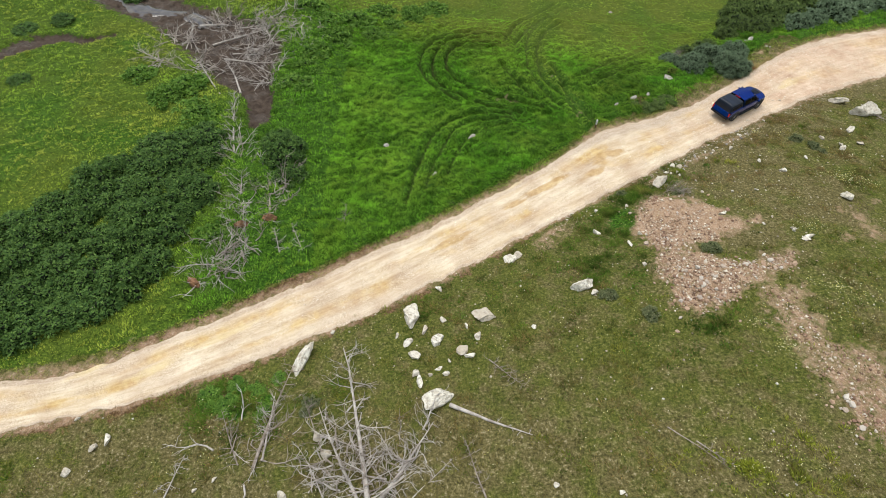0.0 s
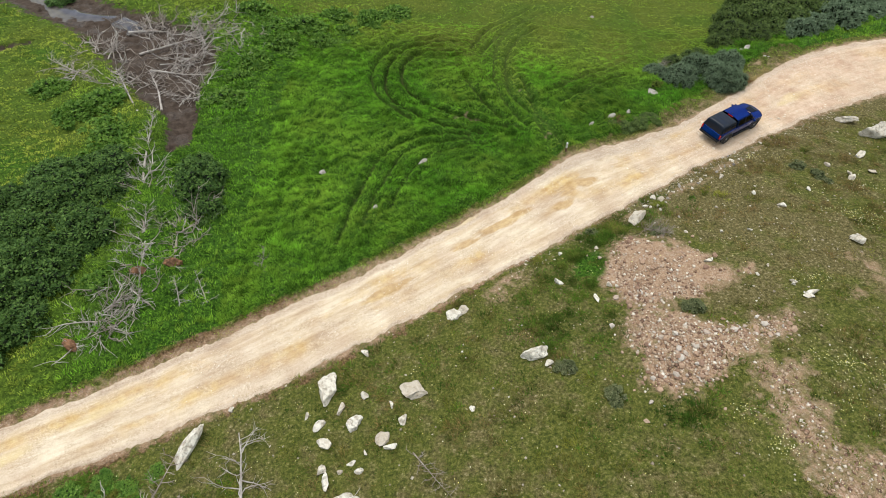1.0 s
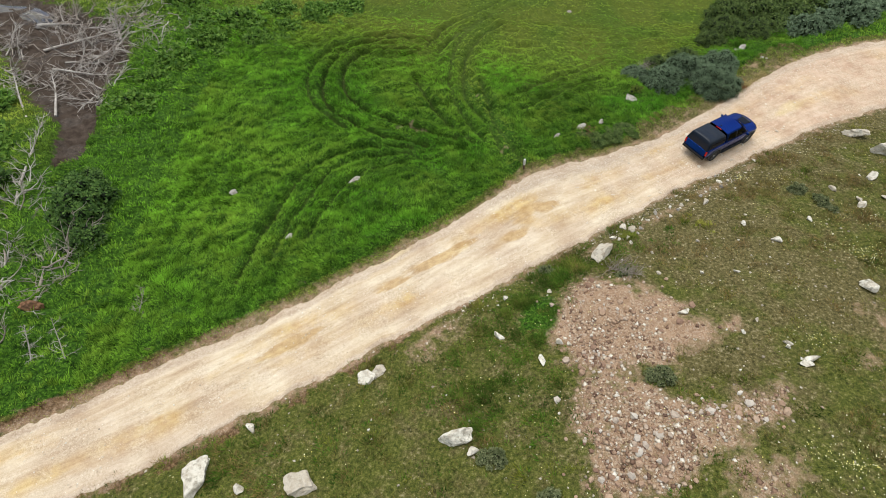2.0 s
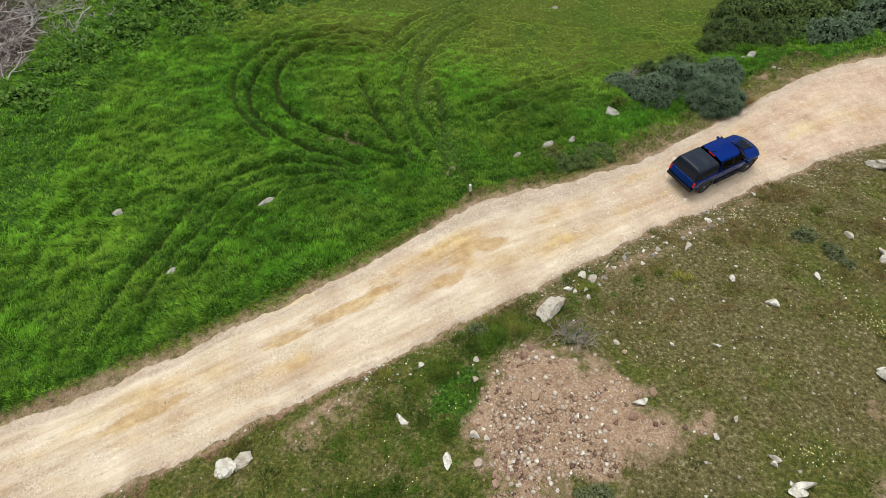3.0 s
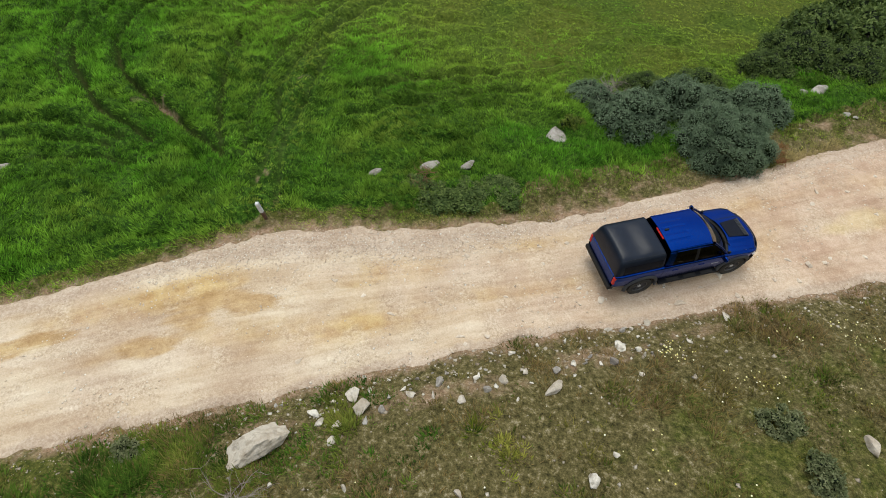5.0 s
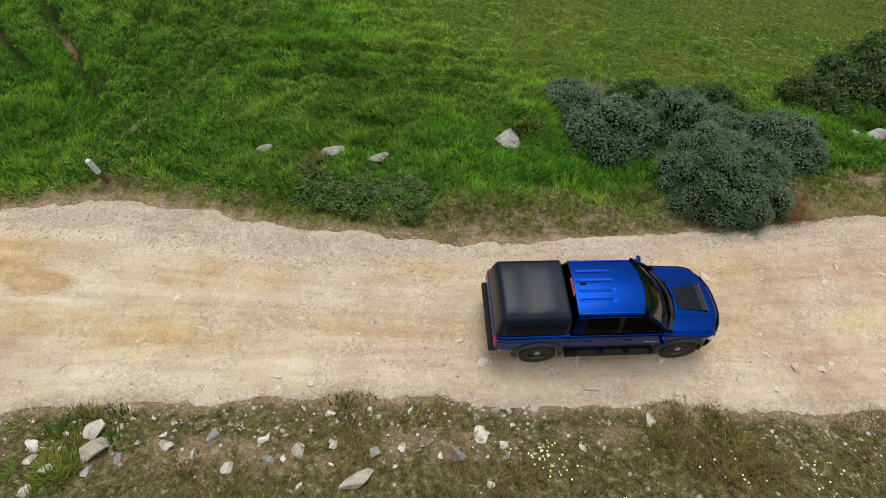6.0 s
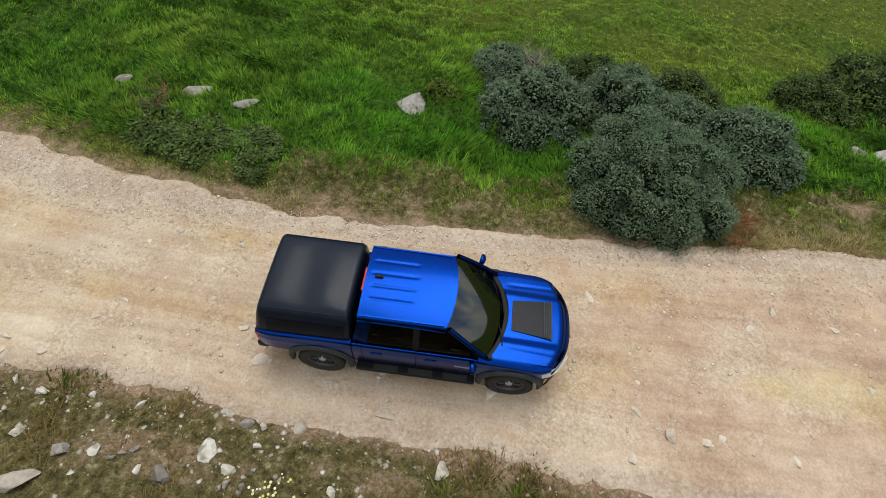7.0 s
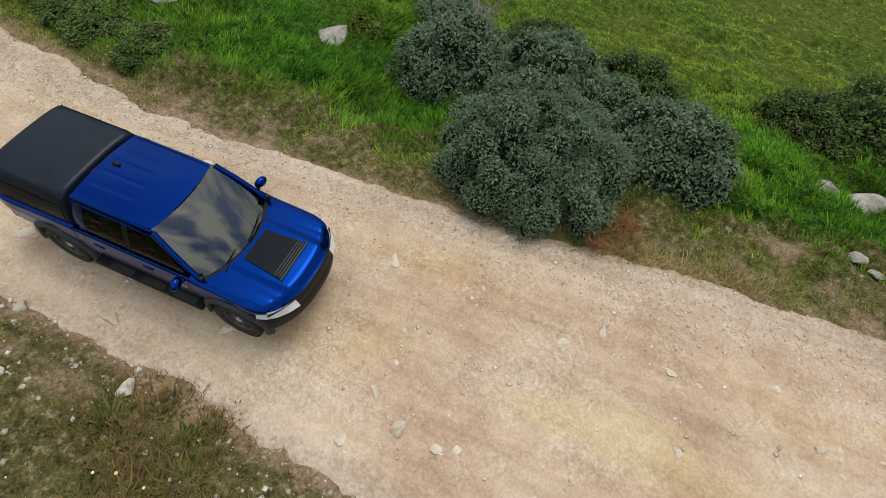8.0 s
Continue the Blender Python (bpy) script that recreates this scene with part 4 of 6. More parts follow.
for x, y, s in [(8.9, 18.1, 1.2), (9.4, 17.6, 0.5), (-0.3, 19.0, 0.45), (-7.0, 15.8, 0.3), (5.4, 15.3, 0.34), (-6.9, 8.9, 0.6), (-6.3, 8.0, 0.45), (-8.3, 6.0, 0.55), (-18.5, 9.0, 0.6), (-19.1, 8.6, 0.45),
                (-20.1, 7.3, 0.6), (-20.6, 10.2, 0.32), (5.2, 5.9, 0.3), (7.9, 5.4, 0.3), (-12.1, 6.9, 0.26), (-13.0, 6.4, 0.26)]:
    stone(x, y, s, "boulder" if s > 0.8 else "rock", "pale weathered boulder beside the road" if s > 0.8 else "pale stone lying in the short turf", group="stones on the slope")
slab = stone(16.75, 28.85, 1.3, "boulder", "large flat-topped white boulder with grey streaks near the road's edge", turn=50, squash=0.85, sink=0.12, shape=3)
slab.scale.x *= 1.25
for x, y, s in [(35.9, 39.4, 1.3), (37.2, 37.6, 2.2), (34.5, 34.9, 0.87), (34.4, 32.9, 0.65), (32.5, 32.2, 0.55), (29.1, 25.7, 0.73), (23.8, 21.2, 0.52), (23.4, 22.1, 0.34), (18.6, 30.9, 0.46), (10.9, 23.4, 0.5), (12.7, 21.8, 0.45),
                (13.6, 22.8, 0.45), (14.1, 22.7, 0.3), (19.6, 24.2, 0.4), (23.5, 22.3, 0.4), (24.0, 21.4, 0.65), (21.9, 23.0, 0.25), (22.8, 23.7, 0.22), (19.3, 26.9, 0.3), (32.5, 32.6, 0.5), (29.0, 26.0, 0.4), (25.0, 30.6, 0.45),
                (26.2, 29.2, 0.55), (23.2, 26.9, 0.28), (21.5, 26.9, 0.25), (31.6, 33.7, 0.5), (28.8, 30.9, 0.36), (25.5, 31.4, 0.22), (22.1, 29.3, 0.22), (19.5, 28.6, 0.22), (17.8, 28.1, 0.2)]:
    stone(x, y, s, "boulder" if s > 0.8 else "rock", "white stone half sunk in the olive turf", group="stones on the slope")
for x, y, s in [(17.83, 30.13, 0.38), (18.13, 29.93, 0.27), (18.98, 30.69, 0.57), (18.62, 30.01, 0.28), (20.11, 31.45, 0.28), (20.69, 31.58, 0.24), (21.49, 31.68, 0.34), (22.37, 32.64, 0.32), (21.64, 32.44, 0.21), (23.79, 32.78, 0.52), (24.15, 33.71, 0.23), (24.89, 33.97, 0.15), (25.38, 34.77, 0.38), (25.86, 34.83, 0.25), (23.05, 34.13, 0.19), (28.38, 36.99, 0.3), (26, 33.99, 0.17), (18.66, 29.54, 0.27), (22.91, 33.09, 0.19), (26.08, 36, 0.25), (19.82, 31.54, 0.21), (18.15, 30.59, 0.19), (21.85, 33.43, 0.15), (25.84, 35.35, 0.14)]:
    stone(x, y, s, "rock", "pale angular stone on the bare road verge", group="stones along the verge", sink=0.2, squash=0.85)
for x, y, s in [(20.69, 32.07, 0.38), (22.02, 32.2, 0.25), (23.72, 33.4, 0.3), (25.2, 34.16, 0.3), (19.24, 30.35, 0.25), (19.51, 30.77, 0.21), (24.44, 33.84, 0.17), (20.8, 32.4, 0.15), (24.55, 34.14, 0.17)]:
    stone(x, y, s, "rock", "grey-white stone on the bare road verge", grey=True, group="stones along the verge", sink=0.2, squash=0.85)
for x, y, s in [(11.4, 25.9, 0.4), (13.7, 26.1, 0.3), (9.6, 25.8, 0.25)]:
    stone(x, y, s, "rock", "pale angular stone on the bare road verge", group="stones along the verge")
stone(4.5, 21.45, 1.0, "boulder", "blocky grey boulder leaning on another beside the road", shape=1, turn=15, squash=0.65)
stone(5.15, 21.75, 0.95, "boulder", "blocky tan boulder leaning on another beside the road", shape=2, turn=40, squash=0.65)
for x, y, s in [(27.0, 37.1, 0.34), (21.6, 34.0, 0.28), (20.8, 33.7, 0.24), (20.7, 33.2, 0.18), (27.6, 37.9, 0.2), (31.0, 40.0, 0.34), (22.6, 37.1, 0.16), (29.9, 39.0, 0.16), (31.5, 40.3, 0.12), (23.9, 36.6, 0.2), (29.3, 38.9, 0.12), (33.5, 43.2, 0.2)]:
    stone(x, y, s, "rock", "flat pale stone pressed into the dirt road", group="stones in the road", on_road=True, sink=0.42, squash=0.5)
for _ in range(60):
    x = pick.uniform(16.5, 28)
    y = float(near_edge(x)) - 0.2 - abs(pick.gauss(0, 1.0))
    stone(x, y, 0.07 + 0.13 * pick.random() ** 2, "rock", "small pale stone on the bare road verge", grey=pick.random() < 0.3, group="stones along the verge", sink=0.25)
for _ in range(100):
    x, w = pick.uniform(15, 37), pick.uniform(0.04, 0.96)
    y = float(near_edge(x) + w * (far_edge(x) - near_edge(x)))
    stone(x, y, 0.08 + 0.2 * pick.random() ** 2, "rock", "flat pale stone pressed into the dirt road", group="stones in the road", on_road=True, sink=0.44, squash=0.45)
for x, y, s in MEADOW_ROCKS:
    rock = stone(x, y, s, "boulder" if s > 0.8 else "rock", "grey lichened rock half hidden in tall green grass", grey=True, group="rocks in the meadow", sink=0.1, squash=0.27 if s > 0.8 else 0.55, turn=40 + 20 * s)
    rock.location.z += 0.12 if s < 0.8 else -0.1
bank = stone(-8.7, 13.7, 1.9, "boulder", "long pale curved slab of rock in the bank", squash=0.5, turn=68)
bank.scale.y *= 0.5


def pebbles(name, x, y, size, material, label, base=height):
    n = len(x)
    z = base(x, y)
    corner = np.array([(1, 0, 0), (0, 1, 0), (-1, 0, 0), (0, -1, 0), (0, 0, 1), (0, 0, -0.6)], float)
    tri = np.array([(0, 1, 4), (1, 2, 4), (2, 3, 4), (3, 0, 4), (1, 0, 5), (2, 1, 5), (3, 2, 5), (0, 3, 5)])
    a = rng.uniform(0, 2 * np.pi, n)
    v = corner[None] * rng.uniform(0.65, 1.25, (n, 6, 1)) + rng.normal(0, 0.12, (n, 6, 3))
    v[..., 2] *= rng.uniform(0.2, 0.36, (n, 1))
    c, s = np.cos(a)[:, None], np.sin(a)[:, None]
    v = np.stack([v[..., 0] * c - v[..., 1] * s, v[..., 0] * s + v[..., 1] * c, v[..., 2]], -1) * (size[:, None, None] / 2)
    v += np.stack([x, y, z + size * 0.02], -1)[:, None]
    f = np.arange(n)[:, None, None] * 6 + tri[None]
    return tagged(new(name, array_mesh(name, v.reshape(-1, 3), f.reshape(-1, 3), material, False)), label, "stones", kind="stuff")


def sizes(n, low, high, power=3.0):
    return low + (high - low) * rng.random(n) ** power


for cx, cy, rx, ry, count in ((16.6, 24.8, 1.5, 1.1, 60), (15.2, 21.9, 0.8, 0.6, 60), (15.6, 17.6, 1.1, 1.3, 150), (19.6, 19.1, 1.3, 0.35, 60), (19.6, 8.6, 0.7, 1.0, 60)):
    scree = new("scree_heap")
    scree.matrix_world = Matrix.Translation((cx, cy, float(height(cx, cy))))
    for _ in range(count):
        x, y = cx + pick.gauss(0, rx), cy + pick.gauss(0, ry)
        size = pick.uniform(0.12, 0.2) + 0.28 * pick.random() ** 5
        chip = part("stone", pick.choice(CHIPS), None, scree)
        chip.matrix_local = pose(x - cx, y - cy, float(height(x, y)) - float(height(cx, cy)) + 0.12 * size, pick.uniform(-20, 20), pick.uniform(-20, 20), pick.uniform(0, 360)) @ Matrix.Diagonal((size * pick.uniform(0.8, 1.3), size, size, 1))
    tagged(scree, "heap of pinkish broken stones on the bare earth", "stone heap", "scree heaps")
x, y = sprinkle(5, 24, 5, 27.5, 60000)
keep = rng.random(60000) < smooth(0.4, 0.8, bare(x, y)) * np.clip(0.55 + 0.9 * vnoise(x * 0.8, y * 0.8, 131) + 0.5 * (y < 22) - 0.35 * (x > 18.5) * (y > 20.5), 0.06, 1)
x, y = x[keep], y[keep]
pebbles("scree", x, y, sizes(len(x), 0.05, 0.28, 2.6), M_SCREE, "pinkish scree and broken stone on the bare dirt heaps")
x, y = sprinkle(-30, 44, 4, 46, 11000)
keep = (near_edge(x) > y) & (rng.random(11000) < np.clip(0.45 + 0.9 * vnoise(x * 0.6, y * 0.6, 144), 0.08, 1))
pebbles("turf_stones", x[keep], y[keep], sizes(keep.sum(), 0.035, 0.2, 3.8), M_TURFSTONE, "scattered small pale stones in the turf")
x = rng.uniform(8, 36, 2600)
y = near_edge(x) - np.abs(rng.normal(0, 0.9, 2600)) + 0.35
pebbles("verge_stones", x, y, sizes(2600, 0.025, 0.15, 4), M_TURFSTONE, "small pale stones strewn along the verge")
x, w = rng.uniform(-10, 44, 40000), rng.random(40000)
y = near_edge(x) + w * (far_edge(x) - near_edge(x))
keep = rng.random(40000) < smooth(0.0, 0.5, vnoise(x * 0.8, y * 0.8, 51)) * 0.55 + 0.03
x, y = x[keep], y[keep]
pebbles("road_gravel", x, y, sizes(len(x), 0.012, 0.10, 6), M_GRAVEL, "loose pale gravel on the dirt road", road_height)
x = np.r_[rng.uniform(10, 40, 9500), rng.uniform(11, 22, 4500)]
y = far_edge(x) - np.abs(rng.normal(0, 0.6, 14000)) - 0.9 * rng.random(14000) * np.maximum(smooth(29, 32, x), smooth(11, 13, x) * smooth(23, 18, x))
pebbles("edge_gravel", x, y, sizes(14000, 0.012, 0.06, 2.0), M_EDGEGRAVEL, "fine pinkish gravel along the road's edge", road_height)

# ---- shrubs ----
def leaves(lobes, count, length, seed):
    """Folded four-cornered leaves over a heap of round lobes."""
    r = np.random.default_rng(seed)
    L = np.array(lobes, float)
    k = r.choice(len(L), count, p=L[:, 3] ** 2 / (L[:, 3] ** 2).sum())
    d = r.normal(0, 1, (count, 3))
    d /= np.linalg.norm(d, axis=1)[:, None]
    d[:, 2] = np.where(d[:, 2] < -0.35, -d[:, 2], d[:, 2])
    p = L[k, :3] + d * (L[k, 3] * (0.74 + 0.36 * r.random(count) ** 0.8))[:, None]
    deep = np.zeros(count, bool)
    for c in L:
        deep |= np.linalg.norm(p - c[:3], axis=1) < c[3] * 0.68
    p, d = p[~deep & (p[:, 2] > 0.03)], d[~deep & (p[:, 2] > 0.03)]
    n = len(p)
    face = d * 0.9 + r.normal(0, 0.45, (n, 3)) + np.array([0, 0, 0.35])
    axis = np.cross(face, r.normal(0, 1, (n, 3)))
    axis = axis / np.linalg.norm(axis, axis=1)[:, None] + d * 0.45
    axis /= np.linalg.norm(axis, axis=1)[:, None]
    side = np.cross(axis, face)
    side /= np.linalg.norm(side, axis=1)[:, None]
    up = np.cross(side, axis)
    size = (length * r.uniform(0.6, 1.3, n))[:, None]
    v = np.stack([p, p + axis * size * 0.5 + side * size * 0.24 + up * size * 0.06, p + axis * size, p + axis * size * 0.5 - side * size * 0.24 + up * size * 0.06], 1)
    o = np.arange(n)[:, None] * 4
    return v.reshape(-1, 3), np.concatenate([o + [[0, 1, 2]], o + [[0, 2, 3]]], 0)


def heap(radius, tall, count, seed):
    """Lobes that make an uneven dome."""
    r = np.random.default_rng(seed)
    out = []
    for i in range(count):
        a, q = r.uniform(0, 2 * np.pi), np.sqrt(r.random()) * 0.86
        s = radius * r.uniform(0.08, 0.19) + 0.05
        top = tall * (1 - q**2.2 * 0.75) * r.uniform(0.66, 1.12)
        z = max(top - s, s * 0.3) if r.random() < 0.62 else r.uniform(s * 0.3, max(top - s, s * 0.4))
        out.append((np.cos(a) * q * radius, np.sin(a) * q * radius * 0.92, z, s))
    return out


def tube(points, radii, sides=5):
    p, radii = np.array(points, float), np.array(radii, float)
    d = np.gradient(p, axis=0)
    d /= np.linalg.norm(d, axis=1)[:, None] + 1e-9
    ref = np.where(np.abs(d[:, 2:3]) > 0.9, np.array([[1.0, 0, 0]]), np.array([[0, 0, 1.0]]))
    s = np.cross(d, ref)
    s /= np.linalg.norm(s, axis=1)[:, None]
    u = np.cross(s, d)
    a = np.arange(sides) * 2 * np.pi / sides
    v = p[:, None] + radii[:, None, None] * (np.cos(a)[None, :, None] * s[:, None] + np.sin(a)[None, :, None] * u[:, None])
    i, j = np.meshgrid(np.arange(len(p) - 1), np.arange(sides), indexing="ij")
    f = np.stack([i * sides + j, i * sides + (j + 1) % sides, (i + 1) * sides + (j + 1) % sides, (i + 1) * sides + j], -1).reshape(-1, 4)
    return v.reshape(-1, 3), f


def joined(pieces):
    vs, fs, n = [], [], 0
    for v, f in pieces:
        vs.append(v)
        fs.append(f + n)
        n += len(v)
    return np.concatenate(vs), np.concatenate(fs)


def shrub(name, radius, tall, lobe_count, leaf_count, leaf, material, seed, label, category="bush"):
    ob = new(name)
    lobes = heap(radius, tall, lobe_count, seed)
    r = np.random.default_rng(seed + 500)
    stems = []
    for x, y, z, s in lobes:
        root = np.array([r.normal(0, 0.06), r.normal(0, 0.06), -0.05]) * radius
        end = np.array([x, y, z])
        mid = (root + end) / 2 + np.array([0, 0, 0.15 * z])
        stems.append(tube([root, mid, end], [0.022 * radius, 0.015 * radius, 0.006 * radius], 4))
    part("branchwork", array_mesh("branchwork", *joined(stems[::2]), M_TWIG), None, ob)
    # Lumps filling each lobe, coloured as shade and hiding views through the crown.
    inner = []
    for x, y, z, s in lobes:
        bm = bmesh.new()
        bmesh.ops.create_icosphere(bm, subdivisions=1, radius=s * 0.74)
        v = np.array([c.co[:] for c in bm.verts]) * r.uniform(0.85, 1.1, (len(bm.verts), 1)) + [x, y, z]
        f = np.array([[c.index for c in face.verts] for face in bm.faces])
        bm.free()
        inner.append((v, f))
    part("inner_foliage", array_mesh("inner_foliage", *joined(inner), M_INNER_SHADE), None, ob)
    part("crown", array_mesh("crown", *leaves(lobes, leaf_count, leaf, seed + 900), material, False), None, ob)
    return tagged(ob, label, category)


def stand(ob, x, y, scale=1.0, turn=0.0, sx=1.0, sz=1.0, sink=0.08):
    ob.matrix_world = pose(x, y, float(height(x, y)) - sink, 0, 0, turn) @ Matrix.Diagonal((scale * sx, scale, scale * sz, 1))
    return ob


def again(ob, x, y, scale=1.0, turn=0.0, sx=1.0, sz=1.0, sink=0.08):
    keep_scale = ob.scale.copy()
    ob.scale = (1, 1, 1)
    c = copy_thing(ob, pose(x, y, float(height(x, y)) - sink, 0, 0, turn) @ Matrix.Diagonal((scale * sx, scale, scale * sz, 1)))
    ob.scale = keep_scale
    return c


GREYBUSH = "dense grey-green shrub with small leaves at the meadow's edge"
spots = [(28.0, 44.9, 2.05, 2.1, 170, 80000), (24.6, 45.6, 1.75, 1.6, 140, 22000), (29.3, 47.6, 1.6, 1.6, 130, 20000)]
for k, (x, y, r, h, n, c) in enumerate(spots):
    b = shrub("bush", r, h, n, c, 0.066 if k == 0 else 0.09, M_BUSH, 40 + k, GREYBUSH)
    b["group"] = "shrubs by the road"
    stand(b, x, y, 1.0, 40 * k)
    spots[k] = b
again(spots[1], 26.4, 46.6, 1.0, 130, sz=1.15)["label"] = GREYBUSH
again(spots[2], 27.5, 47.3, 0.85, 70, sz=0.95)
again(spots[2], 22.8, 46.6, 0.75, 20, sz=0.8)

olive = shrub("bush", 2.0, 1.7, 70, 5600, 0.22, M_MIDBUSH, 61, "spreading olive-green bramble thicket bush beyond the road", "bush")
olive["group"] = "far thicket"
stand(olive, 33.0, 56.2)
bramble = shrub("bush", 2.0, 1.6, 110, 18000, 0.11, M_MIDBUSH, 63, "spreading olive-green bramble bush beside grey rocks")
bramble["group"] = "far thicket"
stand(bramble, 31.6, 53.4)
for x, y, k, a in [(33.9, 53.0, 0.95, 80), (30.2, 51.8, 0.7, 200), (27.0, 48.9, 0.8, 70), (24.8, 48.0, 0.65, 220)]:
    again(bramble, x, y, k, a)
pick2 = random.Random(9)
for x, y in [(36.2, 53.8), (35.6, 56.6), (38.4, 55.4), (38.0, 58.8), (41.0, 57.0), (40.4, 60.6), (35.5, 59.8)]:
    again(olive, x, y, pick2.uniform(0.85, 1.15), pick2.uniform(0, 360), sz=pick2.uniform(0.7, 1.1))
greyfar = shrub("bush", 2.0, 1.8, 70, 5600, 0.22, M_BUSH, 67, "rounded grey-green shrub in the far thicket", "bush")
greyfar["group"] = "far thicket"
stand(greyfar, 40.2, 54.4, 0.9)
for x, y in [(42.6, 55.6), (44.8, 56.6), (43.6, 59.4), (47.2, 57.4), (46.6, 60.6), (50.0, 58.6), (49.6, 62.2), (53.0, 60.2), (38.0, 53.0), (43.0, 63.0)]:
    again(greyfar, x, y, pick2.uniform(0.85, 1.2), pick2.uniform(0, 360), sz=pick2.uniform(0.8, 1.15))

dark = [shrub("bush", 2.1, 1.9, 74, 5000, 0.235, M_DARKBUSH, 71 + k, "dark green leafy bush in the dense streamside thicket", "bush") for k in range(2)]
for d in dark:
    d["group"] = "streamside thicket"
THICKET = [(-26.5, 14.6), (-23.4, 15.2), (-21.0, 16.8), (-18.9, 19.4), (-18.6, 22), (-20, 24.2), (-17.6, 26.2), (-17.8, 30), (-19.4, 33.8), (-22, 33.4), (-25.5, 29.6), (-28, 25), (-31, 22.6), (-38, 21.5), (-38, 11.5)]


def inside(x, y, poly):
    hit = False
    for (ax, ay), (bx, by) in zip(poly, poly[1:] + poly[:1]):
        if (ay > y) != (by > y) and x < (bx - ax) * (y - ay) / (by - ay) + ax:
            hit = not hit
    return hit


placed = []
for _ in range(3000):
    x, y = pick2.uniform(-38, -16), pick2.uniform(11, 35)
    if inside(x, y, THICKET) and all(math.hypot(x - a, y - b) > 1.75 for a, b in placed):
        placed.append((x, y))
for k, (x, y) in enumerate(placed):
    args = (x, y, pick2.uniform(0.72, 1.0), pick2.uniform(0, 360), pick2.uniform(0.9, 1.1), pick2.uniform(0.7, 1.05))
    stand(dark[k], *args) if k < 2 else again(dark[k % 2], *args)
for x, y, s, h in [(-12.6, 31.4, 1.0, 1.1), (-11.8, 29.2, 0.7, 1.0), (-13.4, 33.0, 0.75, 0.9), (-19.0, 25.2, 0.75, 0.9), (-37.5, 40.3, 0.55, 0.6), (-33, 56.0, 0.7, 0.6), (-38, 50.5, 0.6, 0.6), (-41, 48.6, 0.7, 0.5)]:
    again(dark[0], x, y, s, 90 * x, sz=h)
low = shrub("bush", 1.5, 0.75, 36, 2200, 0.27, M_LOWBUSH, 81, "low bright green bush beside the muddy stream", "bush")
low["group"] = "streamside growth"
stand(low, -13.0, 43.6)
for x, y, s in [(-12.4, 46.6, 1.1), (-11.2, 49.4, 1.2), (-9.2, 52.4, 1.2), (-7.2, 50.4, 0.9), (-5.4, 52.6, 0.9), (-3.2, 55.4, 1.0), (-13.6, 40.6, 1.1), (-13.0, 38.6, 0.8), (-12.0, 52.6, 1.2), (-14.4, 54.6, 1.3), (-10.0, 47.6, 0.8), (-1.0, 57.2, 1.0),
                (-22.6, 40.0, 1.0), (-24.4, 38.6, 0.9), (-21.0, 37.0, 1.1), (-20.4, 34.6, 1.0), (-27.6, 41.6, 0.9), (-14.8, 28.4, 0.8), (-16.2, 23.2, 0.8), (-6.6, 55.6, 1.0)]:
    again(low, x, y, s * 1.25, 77 * x, sz=0.7 + 0.3 * (x % 1))
for k in range(46):
    x, y = pick2.uniform(-15, 0), pick2.uniform(38, 58)
    if abs((y - 40) - (x + 14) * 1.3) < 5.5 and float(chain(x, y, MUD)) < 0.1:
        again(low, x, y, pick2.uniform(0.5, 0.95), pick2.uniform(0, 360), sz=pick2.uniform(0.4, 0.8))

lime = shrub("bush", 0.55, 0.75, 22, 1600, 0.10, M_LIME, 91, "small yellow-green leafy shrub beside a grey rock")
stand(lime, 22.3, 44.5)
reed = shrub("bush", 0.95, 0.7, 45, 7000, 0.11, M_MIDBUSH, 93, "low dark brownish-green shrub at the road's verge")
stand(reed, 18.0, 38.7, 1.1, sx=1.25, sz=0.65, sink=-0.14)
again(reed, 19.3, 39.0, 1.0, 60, sz=0.55, sink=-0.12)
again(reed, 20.5, 39.6, 0.95, 160, sz=0.5, sink=-0.10)
teal = shrub("bush", 0.6, 0.5, 26, 2500, 0.09, M_SAGE, 95, "small grey-green shrub on the turf slope")
teal["group"] = "small shrubs on the slope"
stand(teal, 29.4, 33.6)
for x, y, s in [(30.2, 32.4, 1.0), (30.6, 31.7, 0.7), (13.8, 27.7, 0.8), (10.2, 17.2, 1.0), (12.2, 15.5, 1.0), (-7.6, 11.0, 0.9), (17.5, 20.6, 1.1), (-7.8, 10.4, 0.7)]:
    again(teal, x, y, s, 50 * x)


for x, y, s in [(-12.4, 10.8, 0.6), (-13.6, 11.4, 0.55), (-11.0, 11.8, 0.5), (-10.2, 10.6, 0.4), (-12.2, 12.2, 0.4), (-9.8, 12.6, 0.35)]:
    c = again(low, x, y, s, 80 * x, sz=0.6)
    c["group"], c["label"] = "green growth on the slope", "low bright green leafy clump on the slope"

# ---- dead trees ----
def crooked(start, way, length, r, bends=5, wander=0.26, droop=0.0):
    p, d = [np.array(start, float)], np.array(way, float)
    d /= np.linalg.norm(d)
    for _ in range(bends):
        d = d + r.normal(0, wander, 3) + np.array([0, 0, -droop])
        d /= np.linalg.norm(d)
        p.append(p[-1] + d * length / bends)
    return np.array(p)


